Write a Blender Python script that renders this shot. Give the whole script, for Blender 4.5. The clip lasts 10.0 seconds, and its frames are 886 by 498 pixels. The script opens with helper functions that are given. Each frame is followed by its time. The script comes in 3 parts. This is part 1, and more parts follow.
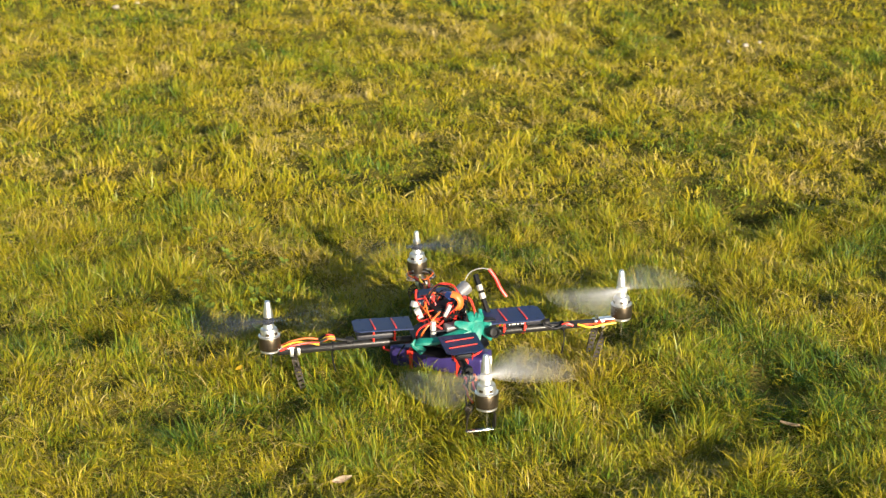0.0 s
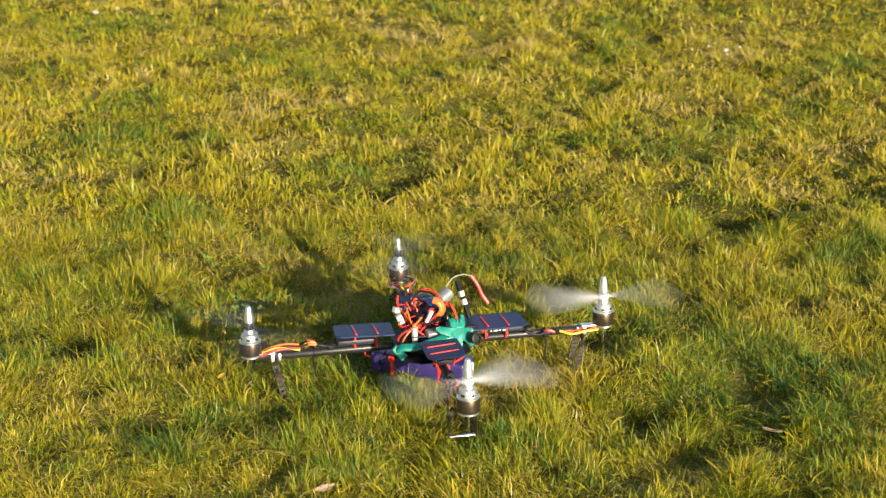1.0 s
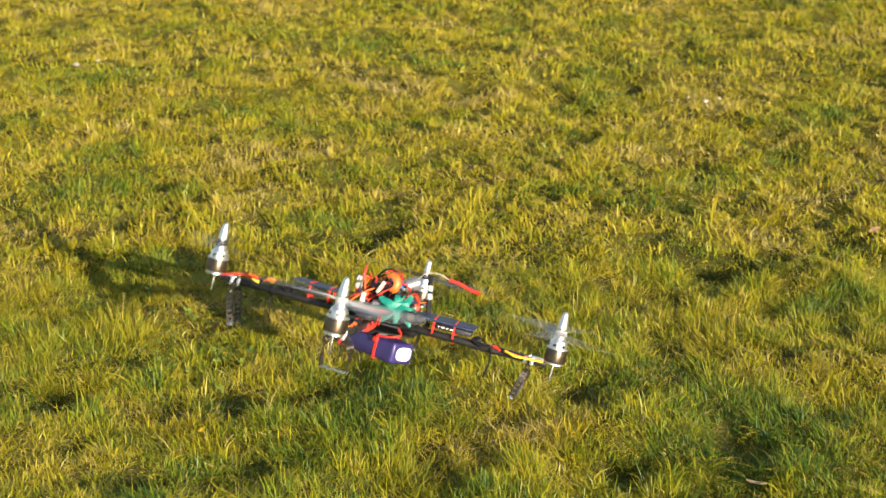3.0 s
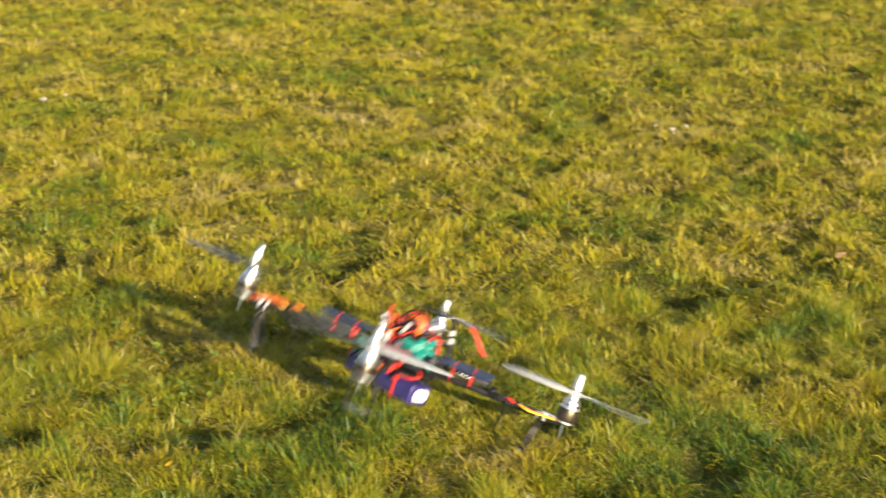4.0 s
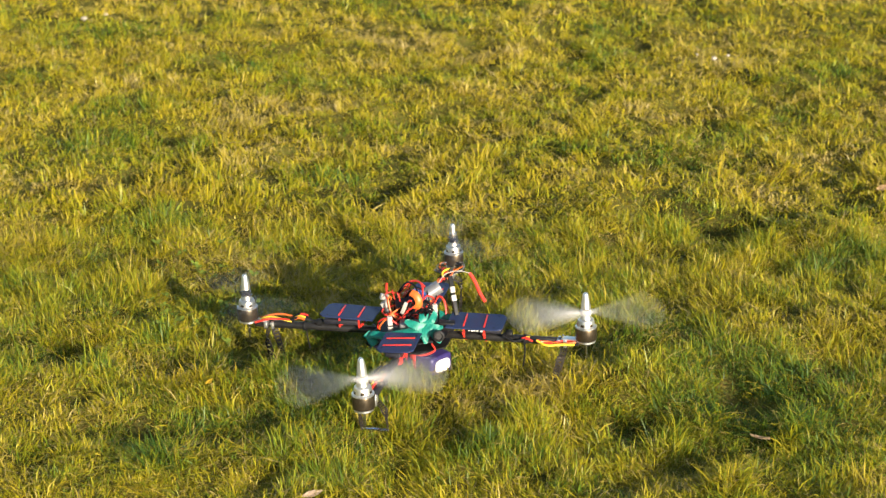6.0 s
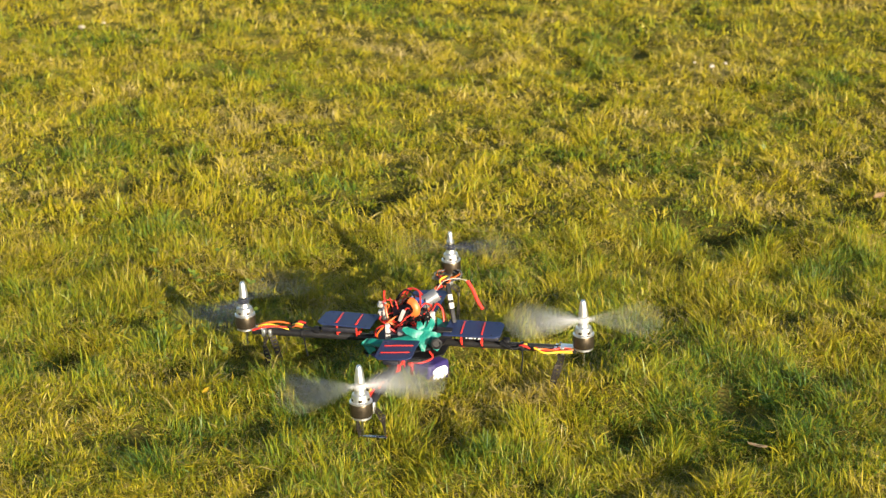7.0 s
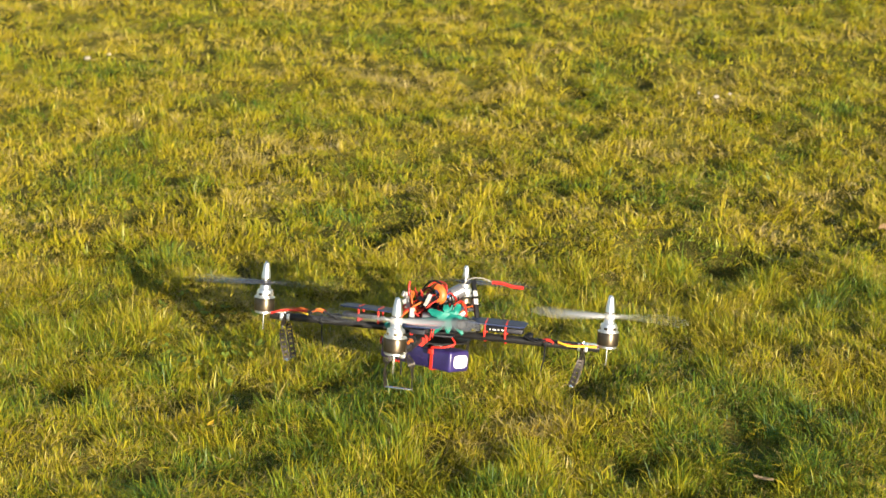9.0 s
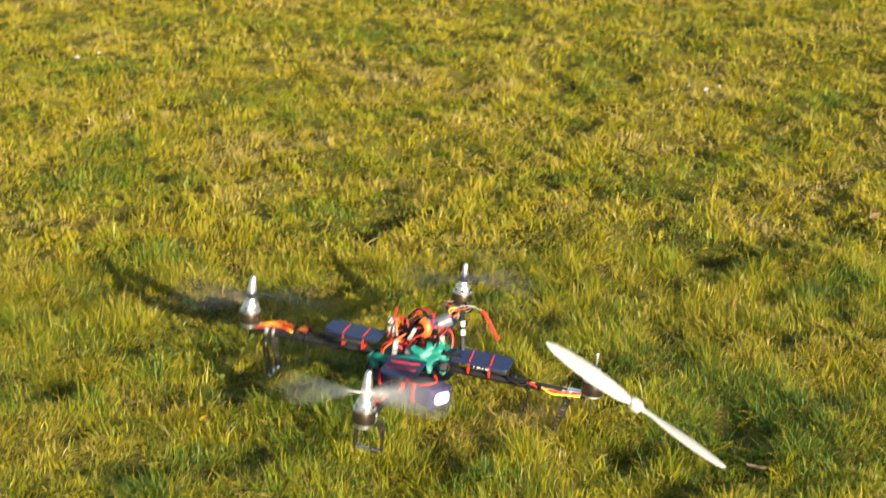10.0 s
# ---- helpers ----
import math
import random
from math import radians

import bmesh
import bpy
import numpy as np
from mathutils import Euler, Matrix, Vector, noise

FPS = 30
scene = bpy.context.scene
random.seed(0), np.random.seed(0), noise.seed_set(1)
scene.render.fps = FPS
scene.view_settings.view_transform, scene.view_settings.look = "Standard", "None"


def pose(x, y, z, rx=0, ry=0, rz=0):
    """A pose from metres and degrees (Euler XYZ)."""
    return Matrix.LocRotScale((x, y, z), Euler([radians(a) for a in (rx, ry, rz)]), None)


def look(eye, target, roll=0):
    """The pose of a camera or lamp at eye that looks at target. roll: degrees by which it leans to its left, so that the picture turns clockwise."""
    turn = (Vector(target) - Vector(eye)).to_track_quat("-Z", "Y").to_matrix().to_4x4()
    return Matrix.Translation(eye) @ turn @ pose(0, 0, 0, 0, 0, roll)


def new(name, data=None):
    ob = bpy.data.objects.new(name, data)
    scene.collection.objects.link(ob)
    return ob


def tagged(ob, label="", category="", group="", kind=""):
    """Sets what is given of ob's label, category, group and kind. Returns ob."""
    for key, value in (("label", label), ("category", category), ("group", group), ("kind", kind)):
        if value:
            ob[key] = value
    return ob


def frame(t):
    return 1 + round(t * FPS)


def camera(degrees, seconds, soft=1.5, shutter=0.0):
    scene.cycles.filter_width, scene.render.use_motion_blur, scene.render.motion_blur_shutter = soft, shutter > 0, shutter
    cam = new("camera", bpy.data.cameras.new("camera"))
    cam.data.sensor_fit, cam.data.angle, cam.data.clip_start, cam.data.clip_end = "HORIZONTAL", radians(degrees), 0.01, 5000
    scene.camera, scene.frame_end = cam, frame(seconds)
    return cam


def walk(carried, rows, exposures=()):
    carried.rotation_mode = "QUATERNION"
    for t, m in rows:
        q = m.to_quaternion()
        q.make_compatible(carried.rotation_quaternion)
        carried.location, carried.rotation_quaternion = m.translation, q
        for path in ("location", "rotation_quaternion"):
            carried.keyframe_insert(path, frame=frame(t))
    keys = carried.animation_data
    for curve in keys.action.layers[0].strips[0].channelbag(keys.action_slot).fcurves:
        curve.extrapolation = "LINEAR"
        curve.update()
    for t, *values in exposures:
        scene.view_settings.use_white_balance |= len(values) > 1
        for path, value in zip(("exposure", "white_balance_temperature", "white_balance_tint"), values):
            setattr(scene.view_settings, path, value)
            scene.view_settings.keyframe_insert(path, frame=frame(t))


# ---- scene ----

# ---------------------------------------------------------------- camera
SECONDS = 10.0
cam = camera(29.0, SECONDS, soft=1.4, shutter=0.45)
cam.data.dof.use_dof, cam.data.dof.focus_distance, cam.data.dof.aperture_fstop = True, 2.6, 11.0
# seconds, eye x, y, z, yaw, pitch, roll (degrees)
CAMERA_PATH = [
    (0, 0.001, -0.005, 1.166, 1.06, -20.47, 0.16),
    (0.5, 0.005, -0.003, 1.170, 0.94, -20.63, 0.09),
    (1, -0.003, -0.001, 1.172, 0.33, -20.38, 0.06),
    (1.5, -0.005, -0.003, 1.168, 0.78, -20.60, 0.07),
    (2, 0.006, 0.002, 1.173, 0.09, -20.13, 0.00),
    (2.5, 0.001, 0.003, 1.171, -1.04, -19.39, -0.46),
    (2.7, -0.006, 0.006, 1.172, -0.68, -19.19, -0.32),
    (3.8, 0.006, 0.004, 1.176, -0.32, -17.59, 0.37),
    (4, 0.009, 0.004, 1.174, -1.26, -17.70, 0.40),
    (4.2, 0.001, -0.004, 1.173, -2.22, -17.93, 0.27),
    (4.5, 0.000, -0.005, 1.168, -2.20, -18.82, -0.08),
    (5, -0.003, 0.000, 1.165, -0.55, -20.40, 0.16),
    (5.5, -0.001, 0.000, 1.169, 0.00, -20.50, 0.00),
    (6, -0.003, -0.002, 1.169, -0.08, -20.10, -0.25),
    (7.5, 0.001, 0.001, 1.168, -0.12, -19.73, -0.17),
    (8, -0.001, -0.002, 1.168, 0.14, -19.56, 0.01),
    (8.5, -0.002, 0.000, 1.169, 0.26, -19.63, -0.12),
    (9, -0.001, 0.002, 1.175, 0.04, -18.89, -0.09),
    (9.5, 0.004, -0.001, 1.172, -0.27, -18.22, 0.09),
    (9.7, 0.001, -0.001, 1.173, -0.42, -18.26, 0.13),
    (9.8, 0.001, 0.002, 1.170, -0.40, -18.38, 0.30),
    (9.9, 0.001, 0.002, 1.168, -0.39, -18.61, 0.42),
    (10, 0.002, -0.002, 1.166, -0.22, -18.94, 0.42),
]


def camera_pose(x, y, z, yaw, pitch, roll):
    return pose(x, y, z, 90 + pitch, 0, yaw) @ pose(0, 0, 0, 0, 0, -roll)


walk(cam, [(t, camera_pose(*row)) for t, *row in CAMERA_PATH])

# ---------------------------------------------------------------- daylight
SUN_AZIMUTH, SUN_HEIGHT = 151.0, 14.0      # degrees, clockwise from +y; above the horizon
world = bpy.data.worlds.new("sky")
scene.world = world
world.use_nodes = True
wt = world.node_tree
sky = wt.nodes.new("ShaderNodeTexSky")
sky.sky_type, sky.sun_disc = "NISHITA", False
sky.sun_elevation, sky.sun_rotation = radians(SUN_HEIGHT), radians(SUN_AZIMUTH)
wt.links.new(sky.outputs[0], wt.nodes["Background"].inputs[0])
wt.nodes["Background"].inputs[1].default_value = 0.09

sun_data = bpy.data.lights.new("sun", "SUN")
sun_data.energy, sun_data.angle, sun_data.color = 5.0, radians(0.55), (1.0, 0.88, 0.70)
sun = new("sun", sun_data)
a, e = radians(SUN_AZIMUTH), radians(SUN_HEIGHT)
SUN_WAY = Vector((math.sin(a) * math.cos(e), math.cos(a) * math.cos(e), math.sin(e)))
sun.matrix_world = look(SUN_WAY * 30, (0, 0, 0))
scene.view_settings.exposure = 1.22

# ---------------------------------------------------------------- materials


def material(name, color, rough=0.5, metal=0.0, var=0.12, scale=60.0, bump=0.0, spec=0.5, coat=0.0, second=None):
    """A surface with two scales of variation in tone and gloss, and fine relief."""
    m = bpy.data.materials.new(name)
    m.use_nodes = True
    nt, b = m.node_tree, m.node_tree.nodes["Principled BSDF"]
    tc = nt.nodes.new("ShaderNodeTexCoord")
    n1, n2 = nt.nodes.new("ShaderNodeTexNoise"), nt.nodes.new("ShaderNodeTexNoise")
    n1.inputs["Scale"].default_value, n2.inputs["Scale"].default_value = scale, scale * 7
    n1.inputs["Detail"].default_value = 4
    for n in (n1, n2):
        nt.links.new(tc.outputs["Object"], n.inputs["Vector"])
    add = nt.nodes.new("ShaderNodeMath")
    add.operation = "ADD"
    nt.links.new(n1.outputs["Fac"], add.inputs[0])
    nt.links.new(n2.outputs["Fac"], add.inputs[1])
    ramp = nt.nodes.new("ShaderNodeMapRange")
    ramp.inputs["From Min"].default_value, ramp.inputs["From Max"].default_value = 0.7, 1.3
    nt.links.new(add.outputs[0], ramp.inputs["Value"])
    mix = nt.nodes.new("ShaderNodeMix")
    mix.data_type = "RGBA"
    lo = [c * (1 - var) for c in color]
    hi = list(second) if second else [min(1, c * (1 + var)) for c in color]
    mix.inputs["A"].default_value, mix.inputs["B"].default_value = (*lo, 1), (*hi, 1)
    nt.links.new(ramp.outputs[0], mix.inputs["Factor"])
    nt.links.new(mix.outputs["Result"], b.inputs["Base Color"])
    rr = nt.nodes.new("ShaderNodeMapRange")
    rr.inputs["To Min"].default_value, rr.inputs["To Max"].default_value = rough * 0.8, min(1, rough * 1.25)
    nt.links.new(n1.outputs["Fac"], rr.inputs["Value"])
    nt.links.new(rr.outputs[0], b.inputs["Roughness"])
    b.inputs["Metallic"].default_value = metal
    b.inputs["Specular IOR Level"].default_value = spec
    b.inputs["Coat Weight"].default_value = coat
    if bump:
        bp = nt.nodes.new("ShaderNodeBump")
        bp.inputs["Strength"].default_value, bp.inputs["Distance"].default_value = bump, 0.0006
        nt.links.new(n2.outputs["Fac"], bp.inputs["Height"])
        nt.links.new(bp.outputs[0], b.inputs["Normal"])
    return m


def carbon_material():
    m = material("carbon_tube", (0.018, 0.017, 0.017), rough=0.36, scale=90, var=0.3, coat=0.1, spec=0.35)
    nt, b = m.node_tree, m.node_tree.nodes["Principled BSDF"]
    tc, ch, bp = nt.nodes.new("ShaderNodeTexCoord"), nt.nodes.new("ShaderNodeTexChecker"), nt.nodes.new("ShaderNodeBump")
    ch.inputs["Scale"].default_value = 420
    nt.links.new(tc.outputs["Object"], ch.inputs["Vector"])
    bp.inputs["Strength"].default_value, bp.inputs["Distance"].default_value = 0.25, 0.0004
    nt.links.new(ch.outputs["Fac"], bp.inputs["Height"])
    nt.links.new(bp.outputs[0], b.inputs["Normal"])
    return m


def grass_material(name, stops, gloss=0.42):
    """Blade colour by each plant's tone, painted shade in the hollows included, with wide patches; light passes through
    the blades.
    """
    m = bpy.data.materials.new(name)
    m.use_nodes = True
    nt, b = m.node_tree, m.node_tree.nodes["Principled BSDF"]
    out = nt.nodes["Material Output"]
    at = nt.nodes.new("ShaderNodeAttribute")
    at.attribute_name = "tone"
    geo = nt.nodes.new("ShaderNodeNewGeometry")
    wide = nt.nodes.new("ShaderNodeTexNoise")
    wide.inputs["Scale"].default_value, wide.inputs["Detail"].default_value = 3.2, 3
    nt.links.new(geo.outputs["Position"], wide.inputs["Vector"])
    mr = nt.nodes.new("ShaderNodeMapRange")
    mr.inputs["From Min"].default_value, mr.inputs["From Max"].default_value = 0.3, 0.7
    mr.inputs["To Min"].default_value, mr.inputs["To Max"].default_value = -0.16, 0.16
    nt.links.new(wide.outputs["Fac"], mr.inputs["Value"])
    add = nt.nodes.new("ShaderNodeMath")
    nt.links.new(at.outputs["Fac"], add.inputs[0])
    nt.links.new(mr.outputs[0], add.inputs[1])
    ramp = nt.nodes.new("ShaderNodeValToRGB")
    el = ramp.color_ramp.elements
    el[0].position, el[0].color = stops[0][0], (*stops[0][1], 1)
    el[1].position, el[1].color = stops[-1][0], (*stops[-1][1], 1)
    for p, c in stops[1:-1]:
        n = el.new(p)
        n.color = (*c, 1)
    nt.links.new(add.outputs[0], ramp.inputs["Fac"])
    nt.links.new(ramp.outputs["Color"], b.inputs["Base Color"])
    b.inputs["Roughness"].default_value = gloss
    b.inputs["Specular IOR Level"].default_value = 0.22
    tr = nt.nodes.new("ShaderNodeBsdfTranslucent")
    nt.links.new(ramp.outputs["Color"], tr.inputs["Color"])
    mix = nt.nodes.new("ShaderNodeMixShader")
    mix.inputs[0].default_value = 0.20
    nt.links.new(b.outputs[0], mix.inputs[1])
    nt.links.new(tr.outputs[0], mix.inputs[2])
    nt.links.new(mix.outputs[0], out.inputs["Surface"])
    return m


def soil_material():
    m = bpy.data.materials.new("turf_soil")
    m.use_nodes = True
    nt, b = m.node_tree, m.node_tree.nodes["Principled BSDF"]
    geo = nt.nodes.new("ShaderNodeNewGeometry")
    n1, n2 = nt.nodes.new("ShaderNodeTexNoise"), nt.nodes.new("ShaderNodeTexNoise")
    n1.inputs["Scale"].default_value, n1.inputs["Detail"].default_value = 9, 6
    n2.inputs["Scale"].default_value, n2.inputs["Detail"].default_value = 140, 4
    for n in (n1, n2):
        nt.links.new(geo.outputs["Position"], n.inputs["Vector"])
    ramp = nt.nodes.new("ShaderNodeValToRGB")
    el = ramp.color_ramp.elements
    el[0].position, el[0].color = 0.35, (0.075, 0.069, 0.016, 1)
    el[1].position, el[1].color = 0.7, (0.22, 0.20, 0.036, 1)
    n = el.new(0.52)
    n.color = (0.145, 0.132, 0.027, 1)
    nt.links.new(n1.outputs["Fac"], ramp.inputs["Fac"])
    mix = nt.nodes.new("ShaderNodeMix")
    mix.data_type, mix.blend_type = "RGBA", "MULTIPLY"
    mix.inputs["Factor"].default_value = 0.6
    nt.links.new(ramp.outputs["Color"], mix.inputs["A"])
    nt.links.new(n2.outputs["Color"], mix.inputs["B"])
    nt.links.new(mix.outputs["Result"], b.inputs["Base Color"])
    b.inputs["Roughness"].default_value = 0.95
    b.inputs["Specular IOR Level"].default_value = 0.05
    bp = nt.nodes.new("ShaderNodeBump")
    bp.inputs["Strength"].default_value, bp.inputs["Distance"].default_value = 0.8, 0.006
    nt.links.new(n2.outputs["Fac"], bp.inputs["Height"])
    nt.links.new(bp.outputs[0], b.inputs["Normal"])
    return m


def let_light_through(m, color, share):
    """Thin milky plastic: part of the light passes to the far side."""
    nt = m.node_tree
    tr, mix = nt.nodes.new("ShaderNodeBsdfTranslucent"), nt.nodes.new("ShaderNodeMixShader")
    tr.inputs["Color"].default_value, mix.inputs[0].default_value = (*color, 1), share
    nt.links.new(nt.nodes["Principled BSDF"].outputs[0], mix.inputs[1])
    nt.links.new(tr.outputs[0], mix.inputs[2])
    nt.links.new(mix.outputs[0], nt.nodes["Material Output"].inputs["Surface"])


CARBON = carbon_material()
ALU = material("bright_aluminium", (0.80, 0.80, 0.79), rough=0.42, metal=1.0, var=0.06, scale=150, bump=0.1)
STEEL = material("steel_shaft", (0.62, 0.62, 0.6), rough=0.25, metal=1.0, var=0.1, scale=200)
CAN = material("gunmetal_can", (0.10, 0.08, 0.055), rough=0.34, metal=0.85, var=0.25, scale=120)
PERF = material("perforated_steel", (0.05, 0.042, 0.036), rough=0.42, metal=0.6, var=0.3, scale=200, bump=0.4)
SLATE = material("slate_blue_plate", (0.018, 0.030, 0.085), rough=0.48, var=0.25, scale=70, bump=0.15, spec=0.3)
BLACK = material("black_plastic", (0.009, 0.009, 0.010), rough=0.5, var=0.3, scale=120, bump=0.2, spec=0.22)
RED = material("red_tie", (0.62, 0.035, 0.022), rough=0.4, var=0.2, scale=150)
ORANGE = material("orange_wire", (0.62, 0.13, 0.022), rough=0.42, var=0.18, scale=150)
YELLOW = material("yellow_wire", (0.85, 0.60, 0.04), rough=0.42, var=0.15, scale=150)
WHITE = material("white_nylon", (0.42, 0.40, 0.37), rough=0.5, var=0.1, scale=140, bump=0.15)
GREY = material("grey_sleeve", (0.23, 0.23, 0.24), rough=0.38, metal=0.5, var=0.15, scale=100)
TEAL = material("teal_green_tape", (0.006, 0.175, 0.130), rough=0.45, var=0.3, scale=80, bump=0.5)
VIOLET = material("violet_film", (0.032, 0.023, 0.11), rough=0.3, var=0.3, scale=50, bump=0.2)
LABEL = material("white_label", (0.82, 0.82, 0.80), rough=0.45, var=0.05, scale=120)
BLUE = material("blue_film", (0.05, 0.12, 0.4), rough=0.35, var=0.2, scale=90)
BOARD = material("dark_circuit_board", (0.016, 0.016, 0.024), rough=0.45, var=0.4, scale=220, bump=0.4)
BLADE_LIGHT = material("pale_grey_blade", (0.64, 0.63, 0.61), rough=0.36, var=0.06, scale=60, bump=0.1)
let_light_through(BLADE_LIGHT, (0.82, 0.82, 0.82), 0.45)
BLADE_DARK = material("dark_grey_blade", (0.055, 0.06, 0.08), rough=0.3, var=0.12, scale=60, bump=0.1)
BLADE_DARK.node_tree.nodes["Principled BSDF"].inputs["Alpha"].default_value = 0.5      # smoky see-through plastic
GRASS = grass_material("grass_blade", [
    (0.02, (0.030, 0.072, 0.012)), (0.28, (0.105, 0.162, 0.014)), (0.50, (0.268, 0.256, 0.011)),
    (0.72, (0.378, 0.294, 0.014)), (0.98, (0.40, 0.315, 0.115))])
CLOVER = material("clover_leaf", (0.11, 0.15, 0.022), spec=0.1, rough=0.8, var=0.3, scale=40)
SOIL = soil_material()
DRYLEAF = material("dry_leaf", (0.46, 0.30, 0.15), rough=0.6, var=0.25, scale=60, bump=0.5)
PALELEAF = material("bleached_leaf", (0.62, 0.46, 0.32), rough=0.6, var=0.2, scale=60, bump=0.5)
YELLOWLEAF = material("yellow_leaf", (0.62, 0.42, 0.03), rough=0.5, var=0.2, scale=60)
STONE = material("pale_pebble", (0.36, 0.31, 0.25), rough=0.7, var=0.2, scale=60, bump=0.6)

# ---------------------------------------------------------------- mesh helpers


def part(name, bm, mat, parent=None, label="", smooth=True):
    me = bpy.data.meshes.new(name)
    bm.normal_update()
    bm.to_mesh(me)
    bm.free()
    me.materials.append(mat)
    if smooth:
        for p in me.polygons:
            p.use_smooth = True
        me.set_sharp_from_angle(angle=radians(38))
    ob = new(name, me)
    ob.parent = parent
    return tagged(ob, label)


def lathe(profile, n=24, m=None):
    """A turned solid from (radius, height) pairs, closed at both ends."""
    bm = bmesh.new()
    rings = []
    for r, z in profile:
        r = max(r, 0.00005)
        rings.append([bm.verts.new((r * math.cos(2 * math.pi * i / n), r * math.sin(2 * math.pi * i / n), z)) for i in range(n)])
    for a, b in zip(rings, rings[1:]):
        for i in range(n):
            bm.faces.new((a[i], a[(i + 1) % n], b[(i + 1) % n], b[i]))
    bm.faces.new(rings[0][::-1])
    bm.faces.new(rings[-1])
    bmesh.ops.recalc_face_normals(bm, faces=bm.faces)
    if m is not None:
        bm.transform(m)
    return bm


def box(sx, sy, sz, bevel=0.0008, m=None, segments=2):
    bm = bmesh.new()
    bmesh.ops.create_cube(bm, size=1, matrix=Matrix.Diagonal((sx, sy, sz, 1)))
    if bevel:
        bmesh.ops.bevel(bm, geom=bm.edges[:], offset=bevel, segments=segments, affect="EDGES", profile=0.5)
    if m is not None:
        bm.transform(m)
    return bm


def smooth_line(points, steps=6):
    """Points along a smooth curve through the given ones."""
    p = [Vector(q) for q in points]
    p = [2 * p[0] - p[1]] + p + [2 * p[-1] - p[-2]]
    out = []
    for i in range(1, len(p) - 2):
        for k in range(steps):
            t = k / steps
            a, b, c, d = p[i - 1:i + 3]
            out.append(0.5 * (2 * b + (c - a) * t + (2 * a - 5 * b + 4 * c - d) * t * t + (3 * b - a - 3 * c + d) * t ** 3))
    out.append(p[-2])
    return out


def pipe(points, r, n=8, steps=6, flat=1.0, bm=None):
    """A round (or flattened) cord along a smooth curve."""
    line = smooth_line(points, steps)
    bm = bm or bmesh.new()
    side, rings = None, []
    for i, q in enumerate(line):
        way = (line[min(i + 1, len(line) - 1)] - line[max(i - 1, 0)]).normalized()
        if side is None:
            side = way.orthogonal().normalized()
        side = (side - way * side.dot(way)).normalized()
        up = way.cross(side)
        rings.append([bm.verts.new(q + r * (math.cos(2 * math.pi * k / n) * side + flat * math.sin(2 * math.pi * k / n) * up)) for k in range(n)])
    for a, b in zip(rings, rings[1:]):
        for k in range(n):
            bm.faces.new((a[k], a[(k + 1) % n], b[(k + 1) % n], b[k]))
    bm.faces.new(rings[0][::-1])
    bm.faces.new(rings[-1])
    return bm


def extruded(outline, thick, m=None, bevel=0.0):
    """A flat plate with the given outline in xy."""
    bm = bmesh.new()
    f = bm.faces.new([bm.verts.new((x, y, -thick / 2)) for x, y in outline])
    top = bmesh.ops.extrude_face_region(bm, geom=[f])
    bmesh.ops.translate(bm, verts=[v for v in top["geom"] if isinstance(v, bmesh.types.BMVert)], vec=(0, 0, thick))
    bmesh.ops.recalc_face_normals(bm, faces=bm.faces)
    if bevel:
        bmesh.ops.bevel(bm, geom=bm.edges[:], offset=bevel, segments=2, affect="EDGES")
    if m is not None:
        bm.transform(m)
    return bm


def joined(*bms):
    out = bms[0]
    for b in bms[1:]:
        me = bpy.data.meshes.new("tmp")
        b.to_mesh(me)
        b.free()
        out.from_mesh(me)
        bpy.data.meshes.remove(me)
    return out


# ---------------------------------------------------------------- ground
rng = np.random.default_rng(7)


class Field:
    """A smooth random height field of one wavelength, about -1 to 1."""

    def __init__(self, wave, n=14):
        ang, k = rng.uniform(0, 2 * np.pi, n), 2 * np.pi / wave * rng.uniform(0.6, 1.5, n)
        self.kx, self.ky, self.ph = k * np.cos(ang), k * np.sin(ang), rng.uniform(0, 2 * np.pi, n)
        self.n = n

    def __call__(self, x, y):
        x, y = np.asarray(x), np.asarray(y)
        s = np.zeros(x.shape)
        for kx, ky, ph in zip(self.kx, self.ky, self.ph):
            s += np.sin(kx * x + ky * y + ph)
        return s / math.sqrt(self.n) * 0.9


BUMP_WIDE, BUMP_MID, BUMP_FINE = Field(0.9), Field(0.30), Field(0.12)
TALL, LUSH, DRY = Field(0.24), Field(0.50), Field(0.16)
LEAN_X, LEAN_Y, SPECK = Field(0.30), Field(0.30), Field(0.065)

# hollows with short turf (x, y, radius) and tall tufts (x, y, radius)
HOLLOWS = [(-0.67, 3.61, .06), (-0.72, 3.50, .06), (-0.10, 4.10, .06), (-0.06, 3.82, .07), (-0.12, 3.55, .06), (-0.17, 3.45, .06),
           (0.56, 3.69, .06), (0.60, 3.29, .06), (0.42, 3.37, .06), (0.92, 4.17, .05),
           (0.88, 3.48, .04), (0.70, 4.45, .06), (-0.54, 3.77, .04), (-0.45, 2.62, .05), (-0.64, 2.64, .06), (0.30, 2.38, .05),
           (0.48, 2.46, .05), (0.36, 2.25, .04), (-0.60, 4.67, .08), (0.59, 4.91, .08), (0.12, 4.88, .08),
           (-0.22, 3.91, .05), (-0.46, 2.32, .06), (-0.62, 3.91, .06), (-0.30, 2.60, .05), (0.24, 2.62, .05)]
PITS = [(-0.68, 3.59, .07), (-0.11, 3.57, .06), (0.58, 3.31, .06), (-0.10, 4.10, .05)]      # the deepest of them
